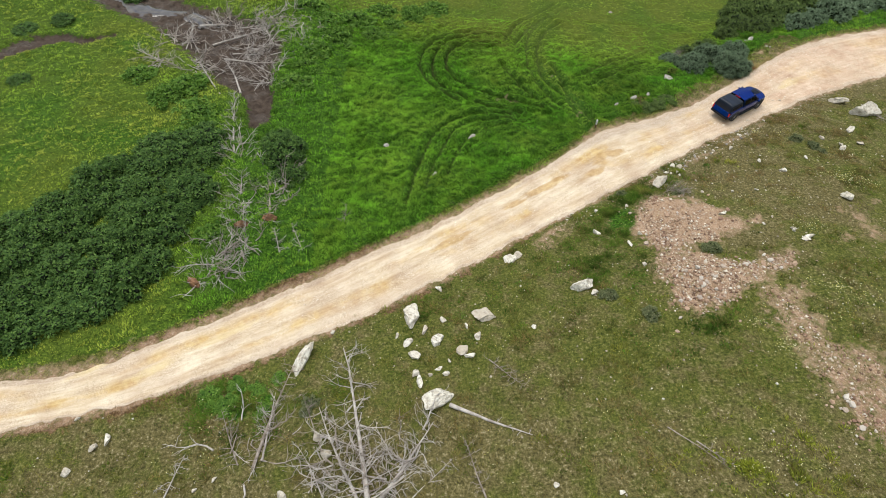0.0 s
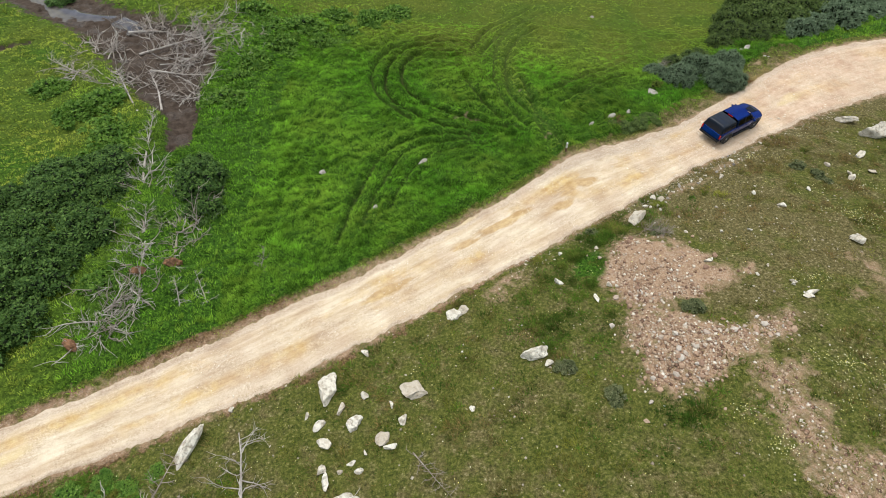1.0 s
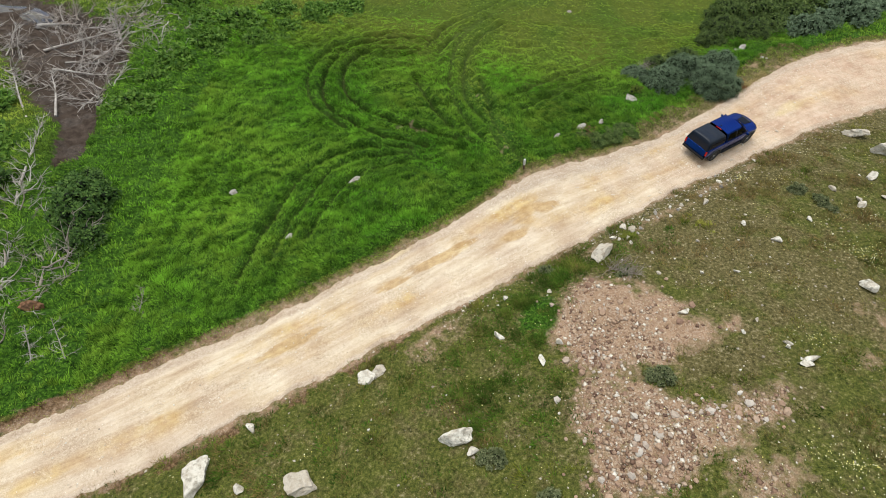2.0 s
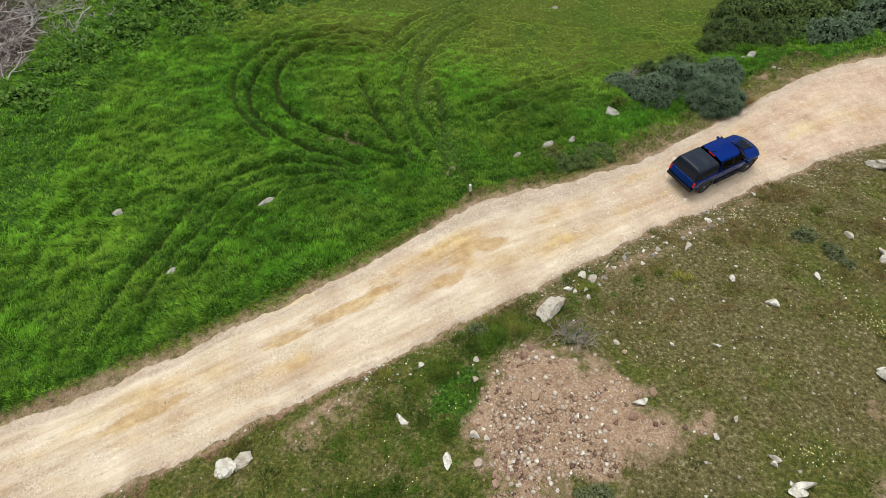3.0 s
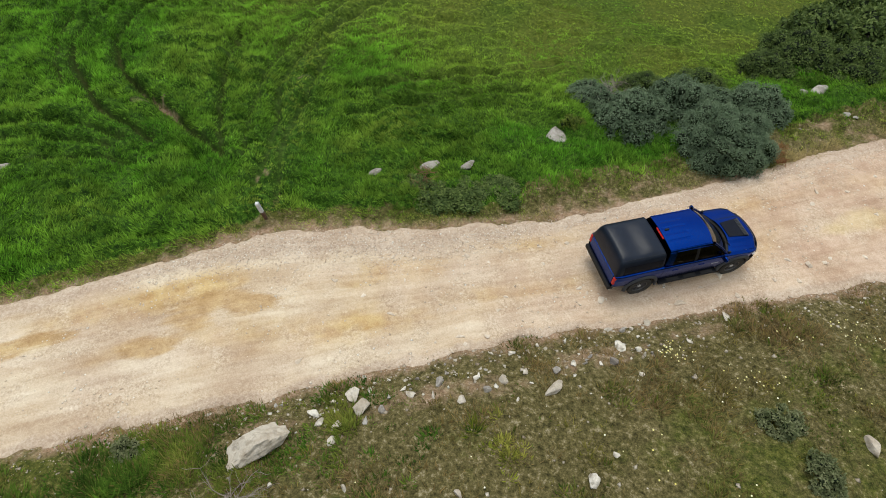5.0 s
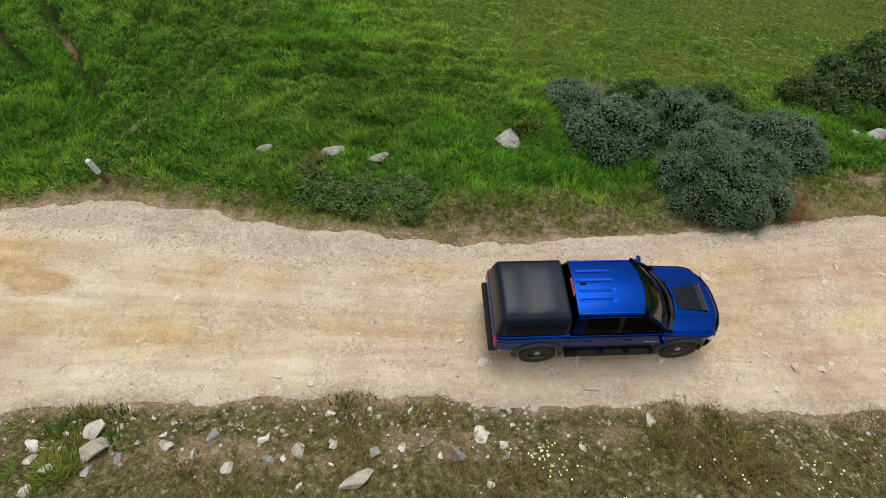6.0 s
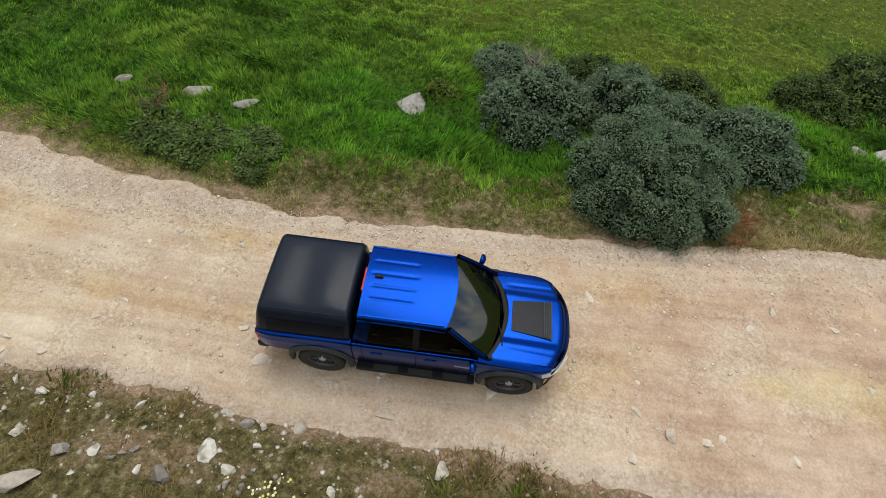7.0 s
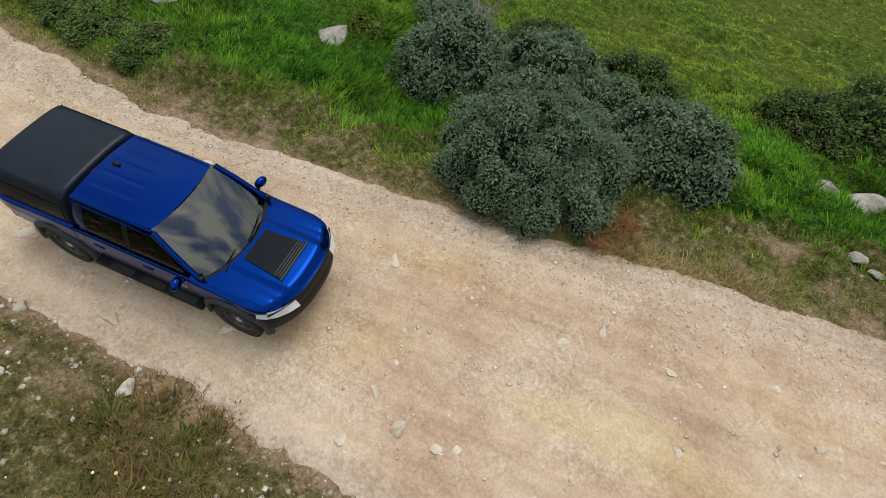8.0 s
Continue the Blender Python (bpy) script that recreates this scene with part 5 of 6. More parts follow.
def limb_pieces(start, way, length, radius, r, twigs=5):
    main = crooked(start, way, length, r)
    out = [tube(main, np.linspace(radius, radius * 0.25, len(main)), 5)]
    for _ in range(twigs):
        k = r.uniform(1.2, len(main) - 1.05)
        i = int(k)
        p = main[i] + (main[min(i + 1, len(main) - 1)] - main[i]) * (k - i)
        d = main[min(i + 1, len(main) - 1)] - main[i]
        d = d / np.linalg.norm(d) + r.normal(0, 0.55, 3)
        tw = crooked(p, d, length * r.uniform(0.25, 0.5), r, 3, 0.25)
        out.append(tube(tw, np.linspace(radius * 0.4, radius * 0.12, len(tw)), 4))
    return out


def dead_tree(base, tip, radius, limbs, reach, seed, label, start=0.12, material=None, root=False, spread=1.0, tilt=0.0, lift=0.25):
    """A fallen tree from its foot to its top, with bare limbs."""
    material = material or M_DEAD
    r = np.random.default_rng(seed)
    ob = new("dead_tree")
    ax, ay = base
    bx, by = tip
    az_, bz_ = float(height(ax, ay)) + radius * 0.8, float(height(bx, by)) + radius * 0.6 + lift + tilt
    foot = np.array([ax, ay, az_])
    way = np.array([bx, by, bz_]) - foot
    length = float(np.linalg.norm(way))
    ob.matrix_world = Matrix.Translation(foot)
    trunk = crooked((0, 0, 0), way, length, r, 9, 0.03)
    trunk = trunk + (way - trunk[-1]) * np.linspace(0, 1, len(trunk))[:, None]
    rad = radius * (1 - 0.86 * np.linspace(0, 1, len(trunk)) ** 0.9)
    part("trunk", array_mesh("trunk", *tube(trunk, rad, 8), material), None, ob)
    d = way / length
    side = np.cross(d, (0, 0, 1))
    side /= np.linalg.norm(side)
    up = np.cross(side, d)
    limbs = int(limbs * 1.8)
    for k in range(limbs):
        s = start + (0.97 - start) * (k + r.random()) / limbs
        i = s * (len(trunk) - 1)
        j = int(i)
        p = trunk[j] + (trunk[min(j + 1, len(trunk) - 1)] - trunk[j]) * (i - j)
        a = r.uniform(-0.5, np.pi + 0.5)
        out = side * np.cos(a) * spread + up * np.sin(a) * 0.55 + d * r.uniform(-0.35, 0.9) + r.normal(0, 0.15, 3)
        pieces = limb_pieces(p, out, reach * r.uniform(0.5, 1.15) * (1 - 0.5 * s), radius * r.uniform(0.11, 0.22) * (1 - 0.35 * s) + 0.010, r, 6)
        part("limb", array_mesh("limb", *joined(pieces), material), None, ob)
    if root:
        bm = bmesh.new()
        bmesh.ops.create_icosphere(bm, subdivisions=3, radius=0.5)
        for v in bm.verts:
            v.co *= 1 + 0.35 * noise.noise(v.co * 5 + Vector((seed, 0, 0)))
            v.co.x *= 0.55
        plate = part("root_plate", bm, M_RUST, ob, "rusty brown root plate")
        plate.matrix_local = Matrix.LocRotScale((0, 0, 0.15), Euler((0, 0, math.atan2(way[1], way[0]))), None)
    return tagged(ob, label, "dead tree", "fallen dead trees")


BLEACHED = "bleached grey fallen tree with bare branches on the turf"
dead_tree((-3.5, 4.2), (-6.1, 14.4), 0.17, 22, 2.7, 1, "long bleached dead tree lying on the slope among bare limbs", 0.02)
dead_tree((-3.2, 5.6), (-0.6, 9.4), 0.12, 16, 1.8, 2, BLEACHED)
dead_tree((-4.2, 5.4), (-7.0, 10.6), 0.10, 16, 1.6, 3, BLEACHED)
for k, (a, b) in enumerate([((-5.6, 5.0), (-8.0, 8.6)), ((-3.0, 6.4), (-5.0, 8.8)), ((-2.6, 4.6), (0.4, 7.4)), ((-6.2, 7.6), (-8.2, 11.6)), ((-4.6, 3.8), (-2.0, 6.2))]):
    dead_tree(a, b, 0.05, 12, 1.4, 50 + k, "tangle of grey-brown dead branches below the long tree", 0.0, M_TWIG if k % 2 else M_DEAD)
dead_tree((-10.1, 7.4), (-8.9, 13.4), 0.10, 14, 1.5, 4, "thin grey dead tree lying towards the road", 0.25, M_TWIG)
dead_tree((-9.7, 7.8), (-9.7, 11.6), 0.07, 12, 1.2, 5, "slender bleached dead sapling on the slope", 0.2)
dead_tree((-11.0, 7.6), (-12.6, 10.6), 0.05, 12, 1.2, 6, "tangle of grey dead twigs beside the thin trees", 0.0, M_TWIG)
dead_tree((-14.6, 6.0), (-13.9, 8.2), 0.05, 9, 0.9, 7, "small bleached dead branch on the turf")
dead_tree((2.0, 5.2), (1.0, 8.4), 0.05, 12, 0.9, 8, "slender grey dead sapling in the grass", 0.15, M_TWIG)
dead_tree((0.3, 10.4), (4.4, 8.4), 0.13, 5, 0.6, 9, "bare bleached log lying below the boulders", 0.3, lift=0.0)
dead_tree((10.8, 8.4), (12.8, 6.2), 0.04, 5, 0.6, 10, "thin pale fallen stick on the turf", 0.3, M_TWIG, lift=0.0)
dead_tree((11.8, 7.6), (13.0, 6.4), 0.04, 4, 0.5, 11, "thin pale fallen stick on the turf", 0.3, M_TWIG, lift=0.0)
dead_tree((2.6, 13.2), (4.4, 11.0), 0.035, 12, 0.9, 12, "low grey tangle of dead twigs in the turf", 0.0, M_TWIG)
again(teal, 17.6, 27.0, 0.9, 30, sz=0.7)
dead_tree((17.0, 27.6), (18.2, 26.6), 0.035, 30, 1.3, 13, "grey dead bush above the dirt heap", 0.0, M_TWIG)
dead_tree((37.6, 38.4), (39.6, 35.2), 0.06, 14, 1.1, 14, "grey fallen dead tree beside a long boulder", 0.0, M_TWIG)
STREAM = "bleached dead tree fallen across the muddy stream bed"
dead_tree((-24.9, 51.3), (-21.4, 51.6), 0.15, 3, 0.5, 20, "bare bleached log in the muddy stream bed", 0.4, lift=0.0)
dead_tree((-20.9, 45.3), (-15.0, 44.2), 0.09, 18, 1.7, 21, STREAM)
dead_tree((-22.6, 47.6), (-15.2, 52.0), 0.10, 26, 2.2, 23, STREAM)
dead_tree((-25.2, 43.6), (-29.2, 45.6), 0.09, 14, 1.5, 25, STREAM)
dead_tree((-19.1, 38.5), (-23.4, 44.8), 0.10, 14, 1.4, 26, STREAM, 0.4)
dead_tree((-18.0, 39.6), (-20.8, 45.0), 0.10, 14, 1.3, 27, STREAM, 0.3)
dead_tree((-14.4, 47.0), (-13.4, 50.2), 0.08, 14, 1.2, 28, "small bleached dead tree beside the stream", 0.0)
dead_tree((-17.2, 49.0), (-19.4, 53.4), 0.10, 16, 1.5, 30, STREAM, 0.0)
dead_tree((-16.6, 31.4), (-18.4, 39.4), 0.10, 20, 1.5, 32, "tall bleached dead tree fallen among the streamside bushes", 0.0)
dead_tree((-14.5, 24.2), (-15.6, 29.6), 0.12, 20, 1.5, 33, "grey dead tree uprooted with a rusty root plate", 0.1, root=True)
dead_tree((-12.6, 24.8), (-14.0, 31.6), 0.11, 24, 1.3, 34, "grey-brown dead tree uprooted with a rusty root plate", 0.1, M_TWIG, root=True)
dead_tree((-16.5, 19.2), (-14.8, 21.6), 0.11, 24, 1.3, 35, "uprooted grey dead tree tangled above the road", 0.0, root=True)
dead_tree((-15.6, 21.4), (-14.6, 24.0), 0.06, 20, 1.3, 36, "fan of grey dead branches beside the bushes", 0.0, M_TWIG)
dead_tree((-9.5, 21.4), (-10.7, 23.8), 0.05, 8, 1.0, 37, "slender dead branch standing in the verge grass", 0.2, tilt=0.9)
dead_tree((-11.4, 21.8), (-11.8, 23.4), 0.05, 10, 0.9, 38, "slender dead branch standing in the verge grass", 0.1, tilt=0.8)
dead_tree((-7.4, 24.2), (-7.0, 25.8), 0.04, 8, 0.8, 39, "slender dead branch standing in the verge grass", 0.1, M_TWIG, tilt=0.8)
dead_tree((23.2, 46.4), (23.6, 47.4), 0.03, 26, 1.0, 40, "grey dead twigs standing behind the grey-green shrub", 0.0, M_TWIG, tilt=0.7)
dead_tree((17.6, 38.5), (17.9, 39.4), 0.03, 14, 0.8, 41, "brown dry twigs standing in the verge shrub", 0.0, M_RUST, tilt=0.5)
dead_tree((29.9, 45.0), (30.3, 45.6), 0.025, 30, 0.6, 42, "orange dry brushwood at the foot of the shrub", 0.0, M_DRYRUST)
dead_tree((30.0, 44.8), (30.4, 44.6), 0.02, 16, 0.45, 43, "orange dry brushwood at the foot of the shrub", 0.0, M_DRYRUST)


STICKS = []
for k in range(10):
    r = np.random.default_rng(300 + k)
    STICKS.append(array_mesh("branch", *joined(limb_pieces((0, 0, 0), (1, 0, 0.05), 1.0, 0.022, r, 8)), M_DEAD if k % 3 else M_TWIG))


def brush_pile(cx, cy, rx, ry, count, seed, label):
    """A loose heap of bare broken branches."""
    r = random.Random(seed)
    ob = new("brush_pile")
    z0 = float(height(cx, cy))
    ob.matrix_world = Matrix.Translation((cx, cy, z0))
    main = r.uniform(0, 360)
    for _ in range(count):
        x, y = r.gauss(0, rx * 0.55), r.gauss(0, ry * 0.55)
        long = r.uniform(0.9, 2.6)
        turn = main + r.gauss(0, 45) if r.random() < 0.6 else r.uniform(0, 360)
        z = float(height(cx + x, cy + y)) - z0 + r.uniform(0.02, 0.4)
        part("branch", r.choice(STICKS), None, ob).matrix_local = pose(x, y, z, r.uniform(0, 360), r.uniform(-14, 6), turn) @ Matrix.Diagonal((long, long * 1.1, long * 1.1, 1))
    return tagged(ob, label, "brushwood", "piles of dead branches")


for k, (x, y, rx, ry, n) in enumerate([(-17.6, 51.9, 2.4, 1.5, 70), (-23.2, 51.7, 2.0, 1.2, 36), (-18.7, 46.7, 1.9, 1.2, 44), (-25.4, 47.5, 1.6, 1.0, 26), (-22.3, 43.8, 1.5, 0.9, 22), (-16.2, 41.8, 1.6, 1.0, 24), (-14.2, 47.5, 1.2, 0.7, 20), (-26.3, 44.0, 1.3, 0.8, 16), (-14.4, 51.3, 1.2, 0.7, 16)]):
    brush_pile(x, y, rx, ry, n, 70 + k, "bleached brushwood heaped in the muddy stream bed")
for k, (x, y, rx, ry, n) in enumerate([(-4.0, 6.6, 2.0, 2.0, 26), (-6.0, 8.6, 1.4, 1.8, 14), (-1.8, 7.8, 1.2, 1.2, 12), (-10.4, 8.4, 1.6, 1.4, 12)]):
    brush_pile(x, y, rx, ry, n, 90 + k, "grey-brown brushwood heaped below the fallen tree")
for k, (x, y, rx, ry, n) in enumerate([(-15.4, 20.6, 1.0, 0.9, 46), (-14.4, 22.6, 1.1, 0.9, 36), (-14.7, 26.0, 0.7, 1.8, 36), (-12.9, 27.4, 0.6, 2.0, 36), (-16.2, 32.0, 0.8, 1.2, 34)]):
    brush_pile(x, y, rx, ry, n, 110 + k, "bleached brushwood tangled beside the streamside bushes")

# ---- flowers ----
g = Mat("yellow_flower_heads", 0.7)
g.color(g.ramp(g.island(), (0.0, (0.70, 0.60, 0.14)), (0.5, (0.78, 0.74, 0.38)), (1.0, (0.84, 0.82, 0.66))))
M_FLOWER = g.m


def flowers(x, y, size, lift):
    n = len(x)
    z = height(x, y) + lift
    a = np.arange(6) * np.pi / 3
    ring = np.stack([np.cos(a), np.sin(a), np.zeros(6)], -1)
    v = np.concatenate([ring, [[0, 0, 0.45]]], 0)[None] * (size / 2)[:, None, None] + np.stack([x, y, z], -1)[:, None]
    tri = np.array([(k, (k + 1) % 6, 6) for k in range(6)])
    f = np.arange(n)[:, None, None] * 7 + tri[None]
    return tagged(new("flowers", array_mesh("flowers", v.reshape(-1, 3), f.reshape(-1, 3), M_FLOWER, False)), "small yellow and cream wild flowers in the turf", "flowers", kind="stuff")


px, py = [], []
for cx, cy, s, n in [(26.7, 35.0, 0.26, 42), (31.9, 37.4, 0.5, 36), (28.9, 34.7, 0.5, 26), (29.2, 30.8, 0.6, 20), (31.0, 27.8, 0.8, 130), (32.5, 30.9, 0.7, 60), (24.6, 22.5, 0.6, 50), (22.9, 17.0, 0.8, 80), (24.4, 16.6, 0.8, 70), (29.8, 28.2, 0.6, 50), (18.4, 12.7, 0.4, 60), (22.6, 14.7, 1.2, 60), (13.8, 6.2, 1.5, 90), (15.6, 6.6, 1.6, 70), (30.0, 36.6, 0.3, 8), (-13.6, 8.0, 1.2, 40), (17.6, 14.5, 0.5, 40)]:
    px.append(rng.normal(cx, s, n)), py.append(rng.normal(cy, s * 0.7, n))
x, y = sprinkle(-22, 44, 4, 42, 3600)
keep = (near_edge(x) - y > np.where(x > 15, 3.5, 0.6)) & (vnoise(x * 0.4, y * 0.4, 88) > 0.0)
x, y = np.r_[np.concatenate(px), x[keep]], np.r_[np.concatenate(py), y[keep]]
flowers(x, y, rng.uniform(0.025, 0.052, len(x)), rng.uniform(0.10, 0.22, len(x)))


# ---- marker post ----
def box(bm, x0, x1, y0, y1, z0, z1, bevel=0.0):
    r = bmesh.ops.create_cube(bm, size=1.0)
    for v in r["verts"]:
        v.co = Vector(((x0 + x1) / 2 + v.co.x * (x1 - x0), (y0 + y1) / 2 + v.co.y * (y1 - y0), (z0 + z1) / 2 + v.co.z * (z1 - z0)))
    if bevel:
        edges = {e for v in r["verts"] for e in v.link_edges}
        bmesh.ops.bevel(bm, geom=list(edges), offset=bevel, segments=2, affect="EDGES", profile=0.5)
    return bm


g = Mat("weathered_brown_post", 0.85)
g.color(g.ramp(g.noise(9, 5), (0.3, (0.07, 0.035, 0.022)), (0.7, (0.14, 0.075, 0.05))))
M_POST = g.m
g = Mat("grey_white_band", 0.5)
g.color(g.ramp(g.noise(12, 4), (0.3, (0.45, 0.46, 0.48)), (0.7, (0.7, 0.7, 0.7))))
M_BAND = g.m
post = new("marker_post")
part("stake", box(bmesh.new(), -0.05, 0.05, -0.05, 0.05, -0.2, 0.5, 0.008), M_POST, post)
part("sleeve", box(bmesh.new(), -0.058, 0.058, -0.058, 0.058, 0.5, 1.0, 0.01), M_BAND, post, "grey-white sleeve on the upper half")
post.matrix_world = pose(13.2, 35.75, float(height(13.2, 35.75)), 3, -4, 20)
tagged(post, "short brown roadside marker post with a pale upper half", "post")

# ---- pickup truck ----
def paint_material(name, base, rough, metal, coat):
    g = Mat(name, rough, metal, 0.5)
    g.color(g.mix(g.ramp(g.noise(3.0, 5), (0.4, 0.0), (0.75, 0.22)), base, tuple(min(1, c * 1.1 + 0.006) for c in base)))
    g.b.inputs["Coat Weight"].default_value = coat
    g.b.inputs["Coat Roughness"].default_value = 0.06
    return g.m


def plain_material(name, base, rough, metal=0.0, grain=40.0, bump=0.15):
    g = Mat(name, rough, metal, 0.25)
    g.color(g.mix(g.ramp(g.noise(grain * 0.1, 5), (0.35, 0.0), (0.75, 0.5)), base, tuple(c * 1.6 for c in base)))
    g.bump(g.noise(grain, 4), bump, 0.01)
    return g.m


def glass_material(name, tint, ior):
    g = Mat(name)
    clear = g.n.new("ShaderNodeBsdfTransparent")
    clear.inputs["Color"].default_value = (*tint, 1)
    gloss = g.n.new("ShaderNodeBsdfGlossy")
    gloss.inputs["Roughness"].default_value = 0.04
    fres = g.n.new("ShaderNodeFresnel")
    fres.inputs["IOR"].default_value = ior
    blend = g.n.new("ShaderNodeMixShader")
    g.l.new(fres.outputs[0], blend.inputs[0])
    g.l.new(clear.outputs[0], blend.inputs[1])
    g.l.new(gloss.outputs[0], blend.inputs[2])
    g.l.new(blend.outputs[0], g.n["Material Output"].inputs["Surface"])
    return g.m


M_BLUE = paint_material("metallic_blue_paint", (0.001, 0.030, 0.225), 0.26, 1.0, 0.04)
M_VINYL = plain_material("black_vinyl_soft_top", (0.006, 0.010, 0.021), 0.32, 0.0, 60, 0.25)
M_TRIM = plain_material("black_plastic_trim", (0.007, 0.007, 0.008), 0.55, 0.0, 90, 0.2)
M_FLARE = plain_material("grey_black_flare", (0.045, 0.047, 0.052), 0.65, 0.0, 90, 0.2)
M_RUBBER = plain_material("dusty_tyre_rubber", (0.035, 0.033, 0.030), 0.85, 0.0, 60, 0.4)
M_RIM = plain_material("dark_alloy", (0.09, 0.09, 0.095), 0.4, 0.7, 40, 0.05)
M_INSERT = plain_material("satin_black_hood_insert", (0.007, 0.008, 0.014), 0.26, 0.0, 80, 0.05)
M_INSERT.node_tree.nodes["Principled BSDF"].inputs["Specular IOR Level"].default_value = 0.12
M_SEAT = plain_material("dark_cabin_cloth", (0.02, 0.02, 0.022), 0.9, 0.0, 70, 0.3)
M_SHIELD = glass_material("clear_windscreen_glass", (0.12, 0.15, 0.15), 2.3)
M_TINT = glass_material("dark_tinted_glass", (0.02, 0.02, 0.022), 1.3)
M_RED = plain_material("red_lamp_lens", (0.55, 0.012, 0.010), 0.15, 0.0, 120, 0.1)
M_CLEAR = plain_material("silver_headlamp", (0.72, 0.74, 0.78), 0.12, 0.3, 90, 0.05)
M_SILVER = plain_material("pale_badge", (0.45, 0.46, 0.48), 0.35, 0.5, 90, 0.02)
AXLE, TYRE_R = 1.63, 0.40


def hull(x, z):
    """Half the body's width at a place along it and a height."""
    x, z = np.asarray(x, float), np.asarray(z, float)
    w = 0.925 - 0.35 * np.clip((x - 1.9) / 0.6, 0, 1) ** 2.4 - 0.05 * np.clip((-x - 2.35) / 0.3, 0, 1) ** 2
    return w - 0.035 * ((z - 0.96) / 0.4) ** 2 + 0.010 * np.exp(-(((z - 0.98) / 0.035) ** 2))


def belt(x):
    return np.interp(x, [-2.8, -1.05, 0.9, 1.25, 1.9, 2.3, 2.6], [1.17, 1.20, 1.19, 1.12, 1.07, 1.02, 0.93])


def sill(x):
    x = np.asarray(x, float)
    z = np.interp(x, [-2.65, -2.2, -2.05, 2.05, 2.2, 2.6], [0.66, 0.62, 0.47, 0.47, 0.62, 0.70])
    for a in (-AXLE, AXLE):
        r = 0.50**2 - (x - a) ** 2
        z = np.where(r > 0, np.maximum(z, TYRE_R + np.sqrt(np.maximum(r, 0))), z)
    return z


def side_panel(x0, x1, side, inset=0.03, rise=0.0, name="panel"):
    xs = np.linspace(x0, x1, max(6, int(abs(x1 - x0) / 0.03)))
    s = np.linspace(0, 1, 12)
    X, S = np.meshgrid(xs, s, indexing="ij")
    Z = sill(X) + S * (belt(X) - sill(X))
    Y = hull(X, Z)
    low_y, low_z = Y[:, :1] - 0.10, Z[:, :1] + 0.01
    top_y, top_z = Y[:, -1:] - inset, Z[:, -1:] + rise + 0.004
    mid_y, mid_z = Y[:, -1:] - 0.012, Z[:, -1:] + 0.010
    X = np.concatenate([X[:, :1], X, X[:, :1], X[:, :1]], 1)
    Y = np.concatenate([low_y, Y, mid_y, top_y], 1)
    Z = np.concatenate([low_z, Z, mid_z, top_z], 1)
    return array_mesh(name, np.stack([X, Y * side, Z], -1).reshape(-1, 3), grid_faces(len(xs), X.shape[1]))


def sheet(fn, us, vs, name="panel", flip=False):
    """A smooth sheet x, y, z = fn(u, v)."""
    u, v = np.meshgrid(us, vs, indexing="ij")
    x, y, z = fn(u, v)
    return array_mesh(name, np.stack([x + 0 * u, y + 0 * u, z + 0 * u], -1).reshape(-1, 3), grid_faces(len(us), len(vs))[:, ::-1 if flip else 1])


def nose(y):
    return 2.52 - 0.30 * (np.abs(y) / 0.88) ** 2.6


def shield_base(y):
    return 1.40 - 0.26 * (y / 0.8) ** 2


def shield_top(y):
    return 0.56 - 0.10 * (y / 0.68) ** 2


def bonnet_z(x, y):
    a = np.abs(y)
    z = 1.165 - 0.075 * np.clip((x - 1.3) / 1.2, 0, 1) ** 1.6 - 0.035 * (a / 0.8) ** 2
    z = z + 0.028 * (1 - smooth(0.40, 0.52, a)) - 0.007 * np.exp(-(((a - 0.62 - 0.04 * (x - 1.5)) / 0.03) ** 2)) * smooth(1.35, 1.6, x)
    return z - 0.10 * smooth(0.86, 1.0, (x - 1.3) / (nose(y) - 1.3)) ** 1.5


def lathe(profile, n=36, name="ring"):
    p = np.array(profile, float)
    a = np.arange(n) * 2 * np.pi / n
    v = np.stack([p[:, 0][None] * np.cos(a)[:, None], np.broadcast_to(p[:, 1][None], (n, len(p))), p[:, 0][None] * np.sin(a)[:, None]], -1)
    i, j = np.meshgrid(np.arange(n), np.arange(len(p) - 1), indexing="ij")
    f = np.stack([i * len(p) + j, i * len(p) + j + 1, (i + 1) % n * len(p) + j + 1, (i + 1) % n * len(p) + j], -1).reshape(-1, 4)
    return array_mesh(name, v.reshape(-1, 3), f)


def boxed(x0, x1, y0, y1, z0, z1, bevel=0.01):
    return box(bmesh.new(), x0, x1, y0, y1, z0, z1, bevel)


